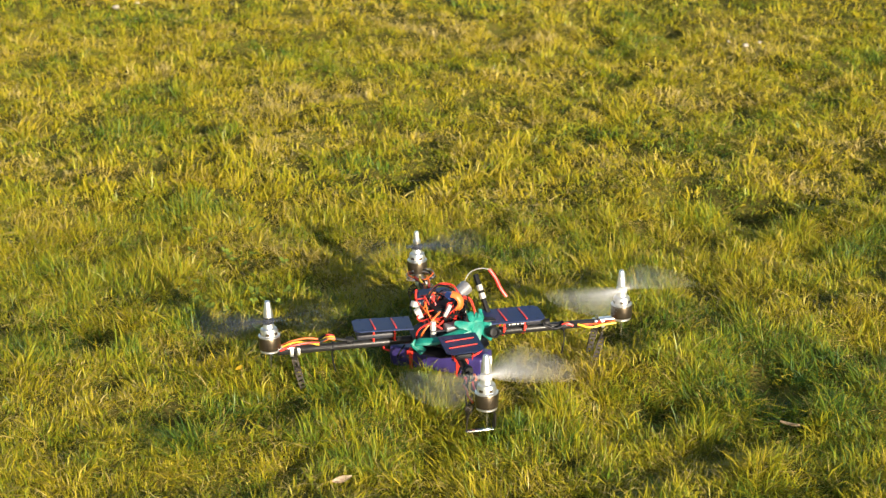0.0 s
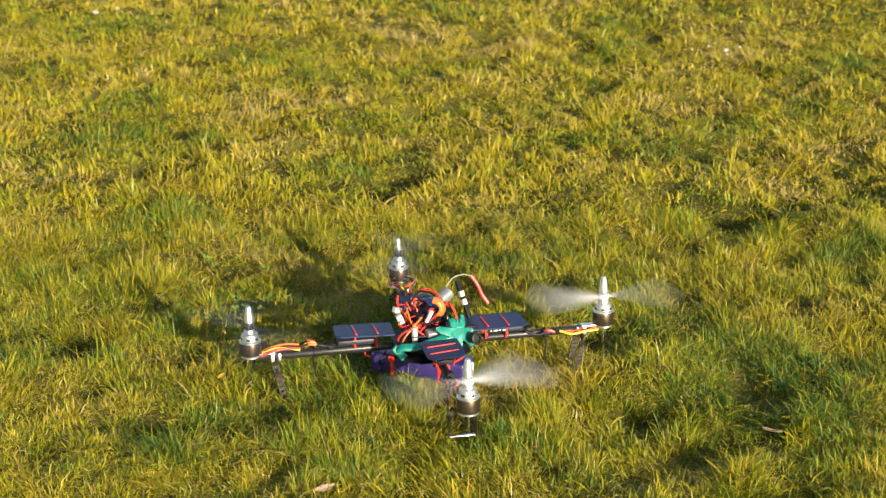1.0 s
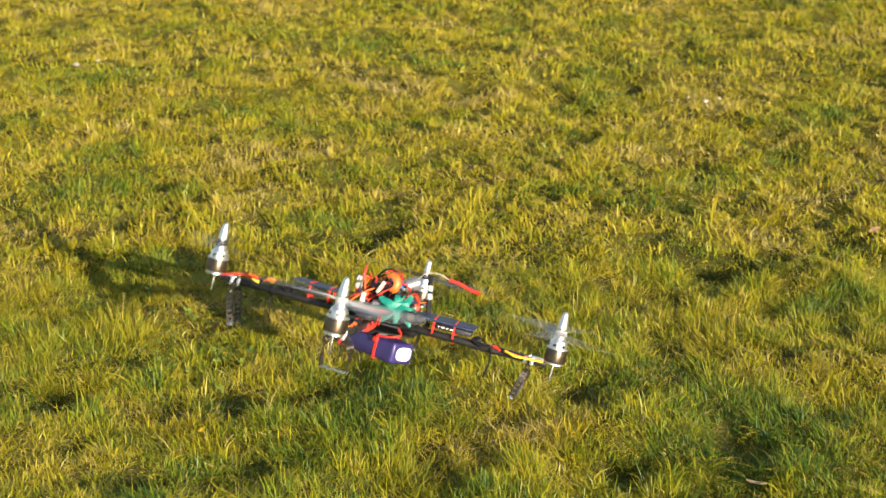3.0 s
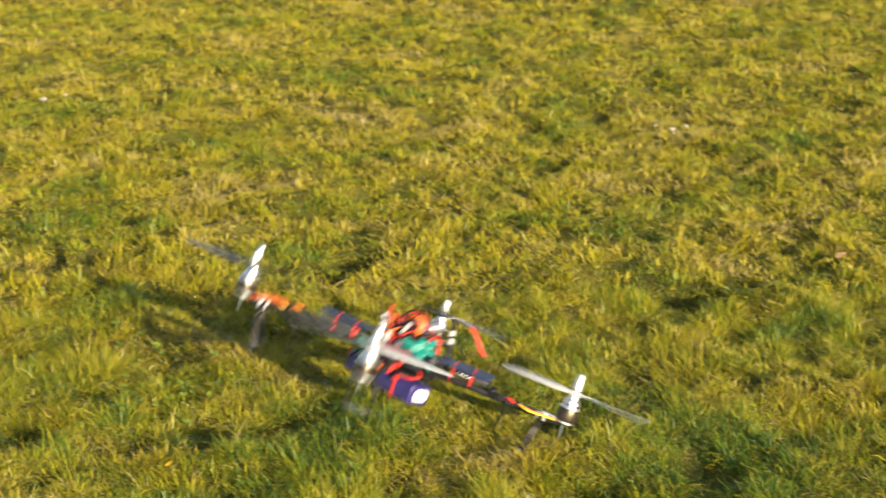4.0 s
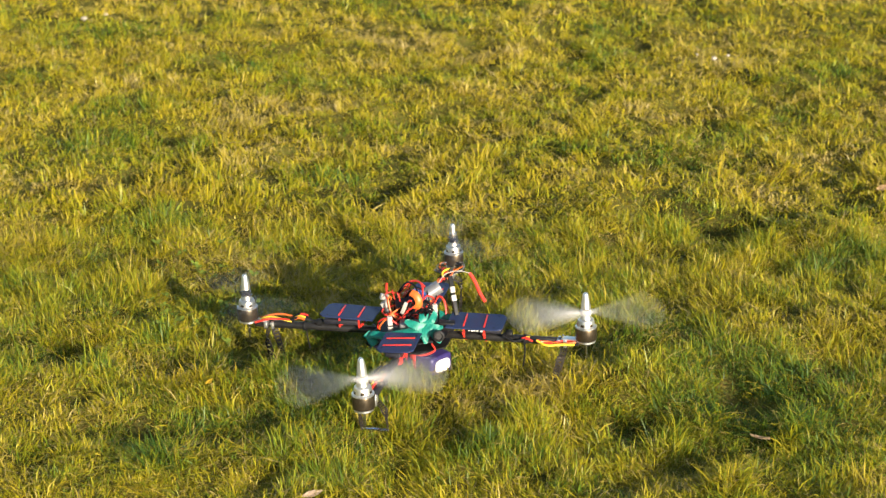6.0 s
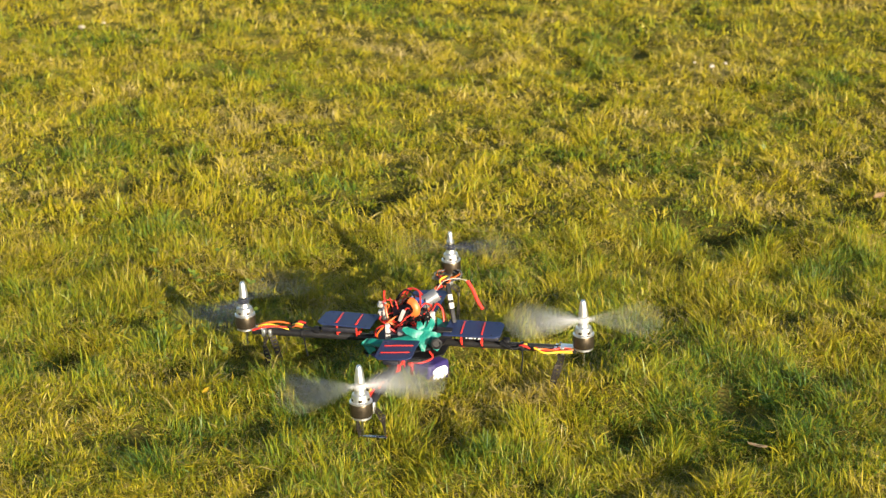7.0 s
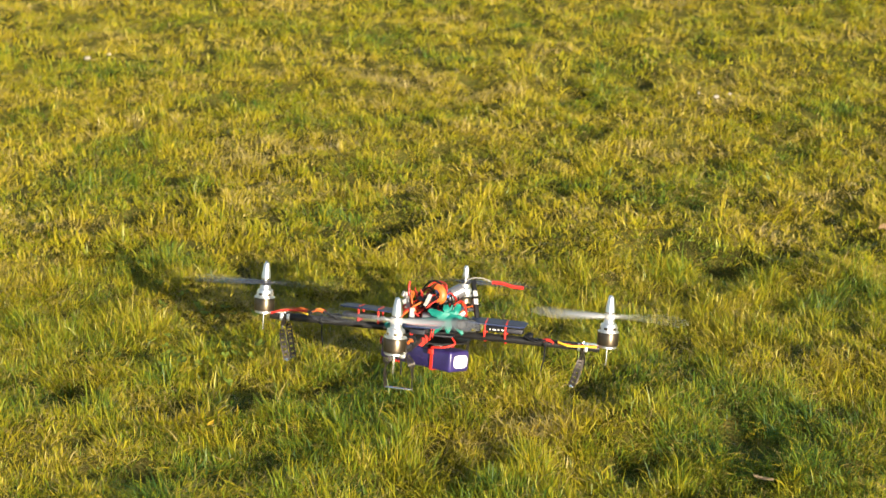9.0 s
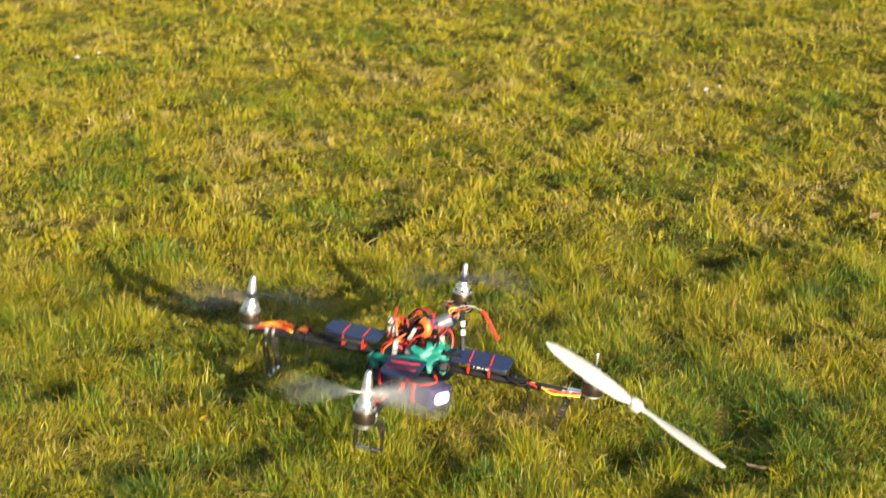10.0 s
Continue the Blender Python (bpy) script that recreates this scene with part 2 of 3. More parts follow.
TUFTS = [(-0.55, 3.47, .11), (-0.44, 3.39, .09), (0.22, 2.46, .08), (0.08, 2.30, .08), (-0.19, 2.28, .08), (0.07, 3.68, .09),
         (-0.10, 3.38, .08), (0.73, 3.15, .10), (-0.14, 2.40, .07), (-0.62, 2.93, .09), (0.13, 2.36, .06), (0.33, 2.33, .06)]

TUFTS += [(x + 0.05, y - 0.09, 0.75 * r) for x, y, r in HOLLOWS]      # each hollow lies in the lee of taller grass

SUNNY = [(-0.55, 3.47, .13), (-0.42, 3.40, .12), (0.22, 2.46, .08), (-0.10, 3.40, .07), (0.07, 3.68, .10), (-0.36, 2.48, .08),
         (-0.18, 2.44, .07), (-0.04, 2.22, .06), (0.35, 2.36, .06), (-0.37, 3.74, .13), (0.39, 3.28, .10)]     # yellower plants
DEEP = [(0.08, 2.28, .08), (0.75, 3.10, .09), (0.55, 3.70, .08), (-0.42, 2.27, .05), (0.12, 2.36, .07), (-0.10, 2.28, .07),
        (0.48, 2.58, .10), (0.41, 2.70, .09), (-0.27, 2.80, .10), (-0.66, 2.62, .05), (-0.33, 2.62, .06)]       # deeper green plants
STRAW = [(0.20, 2.31, .06), (-0.38, 2.14, .08), (-0.62, 2.41, .12), (-0.52, 2.24, .10), (-0.28, 2.28, .06), (0.32, 2.22, .07), (-0.21, 4.95, .20), (0.75, 4.80, .16),
         (0.75, 3.45, .12), (0.14, 2.52, .07), (0.06, 3.26, .10), (-0.40, 3.07, .08)]     # dry thatch shows


def spots(x, y, table):
    s = np.zeros(np.shape(x))
    for cx, cy, r in table:
        s = np.maximum(s, np.exp(-((x - cx) ** 2 + (y - cy) ** 2) / (r * r)))
    return s


def height(x, y):
    h = 0.008 * BUMP_WIDE(x, y) + 0.008 * BUMP_MID(x, y) + 0.006 * BUMP_FINE(x, y)
    h = h - 0.022 * spots(x, y, HOLLOWS) - 0.016 * spots(x, y, PITS) + 0.010 * spots(x, y, TUFTS)
    far = np.clip((np.hypot(x, y - 3.5) - 4.5) / 3, 0, 1)
    return h * (1 - far) + 0.012


def ground_sheet():
    """One sheet, fine before the camera and coarser out to the horizon."""
    grow = np.cumsum(0.05 * 1.22 ** np.arange(44))
    xs = np.concatenate([(-2.2 - grow)[::-1], np.linspace(-2.2, 2.2, 111), 2.2 + grow])
    ys = np.concatenate([(1.4 - grow)[::-1], np.linspace(1.4, 7.4, 151), 7.4 + grow])
    X, Y = np.meshgrid(xs, ys)
    Z = height(X, Y)
    nx, ny = len(xs), len(ys)
    v = np.column_stack([X.ravel(), Y.ravel(), Z.ravel()])
    i = np.arange(nx * ny).reshape(ny, nx)
    q = np.column_stack([i[:-1, :-1].ravel(), i[:-1, 1:].ravel(), i[1:, 1:].ravel(), i[1:, :-1].ravel()])
    me = bpy.data.meshes.new("ground")
    me.from_pydata(v.tolist(), [], q.tolist())
    me.materials.append(SOIL)
    for p in me.polygons:
        p.use_smooth = True
    return tagged(new("ground", me), "uneven meadow soil with short thatch under the grass", "ground", kind="structure")


ground_sheet()


def grass_patch(name, label, y0, y1, count, per_clump, width, tall, seed, bent=True):
    """Grass as tapered bent blades that fan out of clumps; joined, for nobody could count them."""
    r = np.random.default_rng(seed)
    nc = count // per_clump
    yc = r.uniform(y0, y1, nc)
    half = lambda y: 0.285 * y + 0.13                      # the meadow before the camera widens with distance
    yc = yc[r.uniform(0, 1, nc) < half(yc) / half(y1)]
    nc = len(yc)
    xc = r.uniform(-1, 1, nc) * half(yc)
    hollow, tuft, straw = spots(xc, yc, HOLLOWS), spots(xc, yc, TUFTS), spots(xc, yc, STRAW)
    patchy = TALL(xc, yc) + 0.6 * DRY(yc, xc) + 0.7 * SPECK(xc, yc)
    c_tall = np.clip(0.82 + 0.30 * patchy + r.normal(0, 0.20, nc), 0.36, 1.7) * (1 - 0.45 * hollow) * (1 - 0.30 * spots(xc, yc, PITS)) * (1 + 0.55 * tuft) * (1 - 0.18 * straw)
    # the hollow term paints shade: clumps down in hollows get a darker tone
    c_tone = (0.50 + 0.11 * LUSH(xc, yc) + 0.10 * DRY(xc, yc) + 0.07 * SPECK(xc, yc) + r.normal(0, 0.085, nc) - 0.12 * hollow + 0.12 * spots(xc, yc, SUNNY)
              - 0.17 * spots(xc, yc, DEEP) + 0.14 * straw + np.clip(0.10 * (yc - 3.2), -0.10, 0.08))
    c_rad = r.uniform(0.005, 0.024, nc)
    c_dead = np.clip(0.19 + 0.10 * SPECK(yc, xc) + 0.26 * straw, 0.04, 0.7)
    c_tip = np.clip(r.normal(0.70, 0.26, nc) + 0.12 * SPECK(xc, yc) - 0.18 * tuft, 0.05, 1.15)      # how far the clump sprawls
    c_sway = np.arctan2(LEAN_Y(xc, yc) + 0.25, LEAN_X(xc, yc) - 0.2) + r.normal(0, 1.1, nc)
    n = nc * per_clump
    ci = np.repeat(np.arange(nc), per_clump)
    ang, rad = r.uniform(0, 2 * np.pi, n), np.sqrt(r.uniform(0, 1, n))
    x, y = xc[ci] + np.cos(ang) * rad * c_rad[ci], yc[ci] + np.sin(ang) * rad * c_rad[ci]
    z = height(x, y) - 0.003
    dead = r.uniform(0, 1, n) < c_dead[ci]                 # dead blades lie in the thatch
    length = tall * c_tall[ci] * np.clip(r.gamma(5.0, 0.2, n), 0.35, 2.0)
    # each blade leaves the root at one tilt and droops on to another
    px_ = 0.6 * np.cos(ang) + 0.9 * np.cos(c_sway[ci]) + r.normal(0, 0.3, n)
    py_ = 0.6 * np.sin(ang) + 0.9 * np.sin(c_sway[ci]) + r.normal(0, 0.3, n)
    way = np.arctan2(py_, px_)
    way[dead] = r.uniform(0, 2 * np.pi, dead.sum())
    z[dead] += r.uniform(0, 0.006, dead.sum())
    length[dead] *= 1.25
    tilt = np.clip(c_tip[ci] + r.normal(0.05, 0.24, n), 0.02, 1.35)
    tilt[dead] = r.uniform(0.9, 1.55, dead.sum())
    droop = tilt + np.clip(r.gamma(2.0, 0.20, n), 0.03, 1.2)
    turn = way + r.normal(0, 0.22, n)
    d0 = np.column_stack([np.sin(tilt) * np.cos(way), np.sin(tilt) * np.sin(way), np.cos(tilt)])
    d1 = np.column_stack([np.sin(droop) * np.cos(turn), np.sin(droop) * np.sin(turn), np.cos(droop)])
    base = np.column_stack([x, y, z])
    p1 = base + d0 * (length * 0.55)[:, None]
    p2 = p1 + d1 * (length * 0.50)[:, None]
    for p in (p1, p2):
        p[:, 2] = np.maximum(p[:, 2], z + 0.004)
    face = way + np.pi / 2 + r.normal(0, 0.6, n)
    w = np.column_stack([np.cos(face), np.sin(face), r.normal(0, 0.25, n)]) * (width * r.uniform(0.55, 1.4, n) * 0.5)[:, None]
    rows = [base - w * 0.8, base + w * 0.8, p1 - w, p1 + w, p2] if bent else [base - w, base + w, p2]
    v = np.stack(rows, axis=1).reshape(-1, 3)
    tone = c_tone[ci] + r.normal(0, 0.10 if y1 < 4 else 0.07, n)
    tone[dead] = r.uniform(0.45, 1.05, dead.sum())
    o = (np.arange(n) * len(rows))[:, None]
    if bent:
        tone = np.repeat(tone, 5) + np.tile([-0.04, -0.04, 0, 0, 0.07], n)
        loops, sizes = np.concatenate([o + [0, 1, 3, 2], o + [2, 3, 4]], axis=1).ravel(), np.tile([4, 3], n)
    else:
        tone, loops, sizes = np.repeat(tone, 3), (o + [0, 1, 2]).ravel(), np.full(n, 3)
    me = bpy.data.meshes.new(name)
    me.vertices.add(len(v))
    me.vertices.foreach_set("co", v.astype(np.float32).ravel())
    me.loops.add(len(loops))
    me.loops.foreach_set("vertex_index", loops.astype(np.int32))
    me.polygons.add(len(sizes))
    me.polygons.foreach_set("loop_start", np.concatenate([[0], np.cumsum(sizes)[:-1]]).astype(np.int32))
    me.update(calc_edges=True)
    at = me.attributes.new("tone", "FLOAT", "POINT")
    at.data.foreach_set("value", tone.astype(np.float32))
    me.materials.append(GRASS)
    return tagged(new(name, me), label, "grass", kind="stuff")


grass_patch("grass", "sunlit yellow-green meadow grass in uneven tufts", 1.95, 3.30, 610000, 17, 0.00125, 0.0178, 11)
grass_patch("grass", "sunlit yellow-green meadow grass in uneven tufts", 3.30, 5.0, 370000, 13, 0.0021, 0.0170, 12)
grass_patch("grass", "yellow-green meadow grass further off", 5.0, 8.0, 500000, 8, 0.0042, 0.019, 13, bent=False)


def meadow_round():
    """Sparser, broader tufts over the meadow on all sides of the viewer."""
    r = np.random.default_rng(31)
    n = 120000
    x, y = r.uniform(-7, 7, n), r.uniform(-5, 13, n)
    keep = ~((y > 1.95) & (y < 8.0) & (np.abs(x) < 0.285 * y + 0.12)) & (np.hypot(x, y) > 0.35)
    x, y = x[keep], y[keep]
    n = len(x)
    z = height(x, y) - 0.003
    tip = np.column_stack([r.normal(0, 0.016, n), r.normal(0, 0.016, n), r.uniform(0.014, 0.034, n)])
    a = r.uniform(0, 2 * np.pi, n)
    w = np.column_stack([np.cos(a), np.sin(a), np.zeros(n)]) * r.uniform(0.008, 0.018, n)[:, None]
    base = np.column_stack([x, y, z])
    v = np.stack([base - w, base + w, base + tip], axis=1).reshape(-1, 3)
    me = bpy.data.meshes.new("grass")
    me.from_pydata(v.tolist(), [], np.arange(3 * n).reshape(n, 3).tolist())
    at = me.attributes.new("tone", "FLOAT", "POINT")
    tone = 0.50 + 0.12 * LUSH(x, y) + 0.07 * DRY(x, y) + r.normal(0, 0.13, n)
    at.data.foreach_set("value", np.repeat(tone, 3).astype(np.float32))
    me.materials.append(GRASS)
    return tagged(new("grass", me), "yellow-green meadow grass on all sides", "grass", kind="stuff")


meadow_round()


def clover_patch(cx, cy, spread, count, seed):
    """Low rosettes of small rounded leaflets on short stems."""
    r = random.Random(seed)
    bm = bmesh.new()
    for _ in range(count):
        x, y = cx + r.gauss(0, spread), cy + r.gauss(0, spread)
        z = float(height(np.array(x), np.array(y))) + r.uniform(0.016, 0.026)
        a0, size = r.uniform(0, 6.28), r.uniform(0.0040, 0.0065)
        tilt = pose(x, y, z, r.uniform(-25, 35), r.uniform(-25, 25), math.degrees(a0))
        for k in range(3):
            m = tilt @ pose(0, 0, 0, 0, -14, 120 * k)
            ring = [bm.verts.new(m @ Vector((size * (0.95 + 0.85 * math.cos(u)), size * 0.72 * math.sin(u), 0))) for u in (6.283 * i / 8 for i in range(8))]
            bm.faces.new(ring)
    ob = part("clover", bm, CLOVER, None, smooth=False)
    return tagged(ob, "low grey-green clover leaves among the grass", "clover", kind="stuff")


clover_patch(-0.43, 2.80, 0.06, 34, 1)
clover_patch(-0.47, 3.02, 0.05, 16, 2)

# ---------------------------------------------------------------- quadcopter
ARM = 0.285          # hub to motor, left and right
ARM_LONG = 0.290     # hub to motor, fore and aft
AXIS = -0.0175        # height of the tubes under the motor cans' middle
quad = tagged(new("quadcopter"), "home-built black carbon quadcopter with silver motors and tangled wires", "drone")


def leg(place, base, drop):
    """A bent U of perforated strip that hangs from the tube: two slotted straps and a foot bar."""
    rim = bmesh.new()
    for s in (-1, 1):
        line = smooth_line([(0.0, s * 0.010, 0.0), (0.002, s * 0.019, -0.010), (-0.002, s * 0.021, -0.5 * drop), (-0.010, s * 0.020, -drop)], 4)
        for a, b in zip(line, line[1:]):
            mid, way = (a + b) / 2, (b - a)
            turn = Matrix.Translation(mid) @ way.to_track_quat("Z", "X").to_matrix().to_4x4()
            for x in (-0.0042, 0.0042):
                rim = joined(rim, box(0.0024, 0.0014, way.length * 1.05, 0, turn @ pose(x, 0, 0)))
            rim = joined(rim, box(0.0066, 0.0013, way.length * 0.60, 0, turn))
    ob = part("leg", rim, PERF, base, "bent perforated strip-metal landing leg")
    ob.matrix_local = place @ pose(0, 0, AXIS - 0.004)
    foot = part("foot", box(0.007, 0.044, 0.0024, 0.0006), STEEL, ob)
    foot.matrix_local = pose(-0.010, 0, -drop - 0.001)
    return ob


def motor(place, base):
    can = part("motor", lathe([(0.0150, -0.0112), (0.0168, -0.0104), (0.0172, -0.0085), (0.0172, 0.0080), (0.0167, 0.0095), (0.0145, 0.0102)], 32), CAN, base,
               "brushless motor with dark bronze can")
    can.matrix_local = place
    part("end_bell", lathe([(0.0155, 0.0095), (0.0171, 0.0102), (0.0171, 0.0120), (0.0142, 0.0132), (0.0138, 0.0190), (0.0126, 0.0232), (0.0094, 0.0250), (0.0080, 0.0312)], 28), ALU, can)
    for k in range(6):      # openings between the bell's spokes
        part("bell_slot", box(0.0010, 0.0060, 0.0040, 0.0004, pose(0, 0, 0, 0, 0, 60 * k + 15) @ pose(0.0138, 0, 0.0162, 0, -4, 0)), CAN, can)
    part("prop_collar", lathe([(0.0048, 0.0305), (0.0062, 0.0318), (0.0062, 0.0345), (0.0048, 0.0355)], 20), BLACK, can)
    part("threaded_shaft", lathe([(0.0030, 0.030), (0.0030, 0.0545), (0.0024, 0.0560)], 14), STEEL, can)
    part("motor_mount", joined(lathe([(0.0135, -0.0152), (0.0152, -0.0146), (0.0152, -0.0124), (0.0140, -0.0114)], 28),
                                       box(0.034, 0.013, 0.0022, 0.0006, pose(-0.020, 0, -0.0118)),
                                       box(0.006, 0.020, 0.013, 0.0012, pose(-0.033, 0, -0.018)),
                                       box(0.005, 0.018, 0.012, 0.0012, pose(-0.044, 0, -0.018))), ALU, can, "bright clamp that grips the tube")
    part("shaft_end", lathe([(0.0016, -0.044), (0.0020, -0.0425), (0.0020, -0.017)], 12), STEEL, can)
    for s in (-1, 1):
        part("screw", lathe([(0.0018, 0), (0.0018, 0.0020), (0.0010, 0.0026)], 8, pose(-0.0385, s * 0.0075, -0.0118)), STEEL, can)
    return can


def spinner(base, slim=False):
    if slim:
        return part("spinner", lathe([(0.0062, 0.0025), (0.0066, 0.0032), (0.0066, 0.0075), (0.0050, 0.0088), (0.0046, 0.0180), (0.0040, 0.0225), (0.0026, 0.0242), (0.0008, 0.0248)], 24), ALU, base,
                    "slim polished propeller nut")
    return part("spinner", lathe([(0.0070, 0.0025), (0.0078, 0.0033), (0.0076, 0.007), (0.0066, 0.015), (0.0051, 0.0235), (0.0043, 0.0272), (0.0030, 0.0292), (0.0008, 0.0300)], 24), ALU, base,
                "polished cone spinner nut")


def propeller(base, hand, mat, label):
    """A two-bladed propeller with twisted, tapered blades; hand is its sense of turning."""
    bm = bmesh.new()
    stations = [(0.000, 0.010, 0.0060, 8), (0.010, 0.011, 0.0055, 12), (0.020, 0.0175, 0.0034, 20), (0.038, 0.0255, 0.0026, 13), (0.058, 0.0300, 0.0022, 10),
                (0.080, 0.0296, 0.0018, 8), (0.100, 0.0256, 0.0015, 7), (0.116, 0.0188, 0.0012, 6), (0.125, 0.0090, 0.0010, 6), (0.128, 0.0025, 0.0008, 6)]
    for s in (1, -1):
        rings = []
        for x, chord, thick, twist in stations:
            ring = []
            for k in range(12):
                u = 2 * math.pi * k / 12
                y = chord * 0.5 * math.cos(u) + 0.0012 * (x / 0.128)
                z = thick * 0.5 * math.sin(u) + 0.0010 * (1 - math.cos(u) ** 2) * (1 if x > 0.015 else 0)
                q = Matrix.Rotation(radians(twist) * hand, 3, "X") @ Vector((x, y, z))
                ring.append(bm.verts.new((s * q.x, s * q.y, q.z)))
            rings.append(ring)
        for a, b in zip(rings, rings[1:]):
            for k in range(12):
                bm.faces.new((a[k], a[(k + 1) % 12], b[(k + 1) % 12], b[k]))
        bm.faces.new(rings[-1])
    bm = joined(bm, lathe([(0.0085, -0.0045), (0.0090, -0.0035), (0.0090, 0.0035), (0.0080, 0.0045)], 20))
    bmesh.ops.recalc_face_normals(bm, faces=bm.faces)
    return part("propeller", bm, mat, base, label)


def speed_controller(place, base, r, long=0.153):
    """A motor controller on the tube, under a slate plate that two red ties hold down."""
    esc = part("speed_controller", box(long - 0.092, 0.024, 0.0080, 0.002, pose(0.012 + 0.5 * (0.060 + long), 0, -0.0026)), BOARD, base, "black sleeved motor controller")
    esc.matrix_local = place
    part("label_strip", box(0.034, 0.0010, 0.0050, 0, pose(0.108, -0.0123, -0.0026)), BLACK, esc)
    for k, wide in enumerate((0.0022, 0.0060, 0.0030, 0.0046)):
        part("plain_bar", box(wide, 0.0006, 0.0016, 0, pose(0.0965 + k * 0.0070, -0.0131, -0.0026)), LABEL, esc)
    w, l0, l1 = 0.030, 0.060, long
    plate = part("cover_plate", extruded([(l0, -w), (l1 - 0.008, -w), (l1, -w + 0.008), (l1, w - 0.008), (l1 - 0.008, w), (l0, w)], 0.0020,
                 pose(0, 0, 0.0085), 0.0004), SLATE, base, "thin slate-blue cover plate")
    plate.matrix_local = place @ pose(0, 0, 0.0, r.uniform(-2, 2), r.uniform(-1.5, 1.5), r.uniform(-2, 2))
    for x in (l0 + 0.30 * (long - l0), l0 + 0.66 * (long - l0)):
        tie = joined(box(0.0027, 0.046, 0.0012, 0.0003, pose(x, 0, 0.0102, 0, 0, 4)),
                     box(0.0029, 0.0012, 0.024, 0.0003, pose(x, -0.0150, -0.0030, 8)),
                     box(0.0029, 0.0012, 0.024, 0.0003, pose(x, 0.0150, -0.0030, -8)),
                     lathe([(0.0068, -0.002), (0.0074, -0.001), (0.0074, 0.001), (0.0068, 0.002)], 14, pose(x, 0, AXIS, 0, 90, 0)),
                     box(0.0042, 0.0035, 0.0040, 0.0005, pose(x, -0.0168, -0.006)))
        part("red_tie", tie, RED, plate)
    for x, y in ((0.070, -0.023), (0.070, 0.023), (long - 0.014, -0.023), (long - 0.014, 0.023)):
        part("plate_hole", lathe([(0.0014, 0), (0.0014, 0.0003)], 10, pose(x, y, 0.0096)), BLACK, plate)
    return esc


def motor_wires(place, base, r, droop):
    """Three leads with sleeved plugs from the controller to the motor."""
    for k, mat in enumerate((YELLOW, ORANGE, RED) if droop > 0.8 else (ORANGE, YELLOW, RED)):
        s = (k - 1) * 0.006 - droop * 0.008
        j = lambda a: r.uniform(-a, a)
        pts = [(0.152, s, -0.008), (0.172, s + j(.004) - droop * .006, -0.008 + j(.002) - droop * .006), (0.192, s + j(.006), -0.003 + j(.003) - droop * .010),
               (0.208, s + j(.005) - droop * .006, -0.008 + j(.003) - droop * .004)]
        end = [pts[-1], (0.226, s + j(.006) - droop * .008, -0.006 + j(.003) - droop * .008), (0.248, s * 1.4 + j(.004) - droop * .006, -0.006 - droop * .008), (0.270, s * 1.5, -0.013)]
        part("controller_lead", pipe(pts, 0.0018, 8, 5), BLACK, base).matrix_local = place
        part("motor_lead", pipe(end, 0.0017, 8, 5), mat, base).matrix_local = place
        q = Vector(pts[2])
        p = part("plug_sleeve", pipe([q + Vector((-0.009, 0.001, -0.002)), q, q + Vector((0.009, -0.001, -0.003))], 0.0025, 8, 4), (RED, YELLOW, ORANGE)[k], base)
        p.matrix_local = place
    tie = part("cable_tie", joined(lathe([(0.0078, -0.002), (0.0082, -0.001), (0.0082, 0.001), (0.0078, 0.002)], 16, pose(0.186, 0, AXIS, 0, 90, 0)),
                                   box(0.005, 0.005, 0.006, 0.0006, pose(0.186, -0.008, AXIS)),
                                   pipe([(0.186, -0.008, AXIS), (0.187, -0.010, AXIS - 0.02), (0.183, -0.009, AXIS - 0.045)], 0.0013, 6, 4)), BLACK, base)
    tie.matrix_local = place
    bundle = part("loom_tape", lathe([(0.0062, -0.005), (0.0068, -0.004), (0.0066, 0.004), (0.0060, 0.005)], 12, pose(0.160, 0, -0.010, 0, 90, 0)), BLACK, base)
    bundle.matrix_local = place


shafts = {}
props, spinners = {}, {}
PLACES = {"right": (pose(0, 0, 0, 0, 0, 0), ARM), "back": (pose(0, 0, 0, 0, 0, 90), ARM_LONG), "left": (pose(0, 0, 0, 0, 0, 180), ARM), "front": (pose(0, 0, 0, 0, 0, 270), ARM_LONG)}
HUB_TOP = 0.0385
for k, (side, (turn, reach)) in enumerate(PLACES.items()):
    r = random.Random(20 + k)
    tube = part("arm_tube", lathe([(0.0060, 0.0), (0.0064, 0.0006), (0.0064, reach - 0.0226), (0.0060, reach - 0.022)], 20, pose(0.010, 0, AXIS, 0, 90, 0)), CARBON, quad, "glossy black carbon tube")
    tube.matrix_local = turn
    mount = turn @ pose(reach, 0, 0, 0, 0, 0)
    motor(mount, quad)
    leg(turn @ pose(reach - 0.040, 0, 0), quad, {"front": 0.050, "right": 0.058}.get(side, 0.064))
    speed_controller(turn, quad, r, 0.130 if side == "front" else 0.153)
    motor_wires(turn, quad, r, 1.0 if side == "right" else (0.6 if side == "front" else 0.0))
    light = side in ("right", "front")
    sh = part("propeller_shaft", lathe([(0.0022, -0.008), (0.0026, -0.007), (0.0026, 0.006), (0.0020, 0.007)], 12), CARBON, quad)
    sh.matrix_local = turn @ pose(reach, 0, HUB_TOP - 0.003)
    shafts[side] = sh
    pr = propeller(sh, 1 if side in ("front", "back") else -1, BLADE_LIGHT if light else BLADE_DARK, "pale grey two-bladed propeller" if light else "smoky grey see-through two-bladed propeller")
    props[side] = pr
    sp = spinner(quad, side == "back")
    sp.matrix_local = turn @ pose(reach, 0, HUB_TOP + 0.001)
    spinners[side] = sp

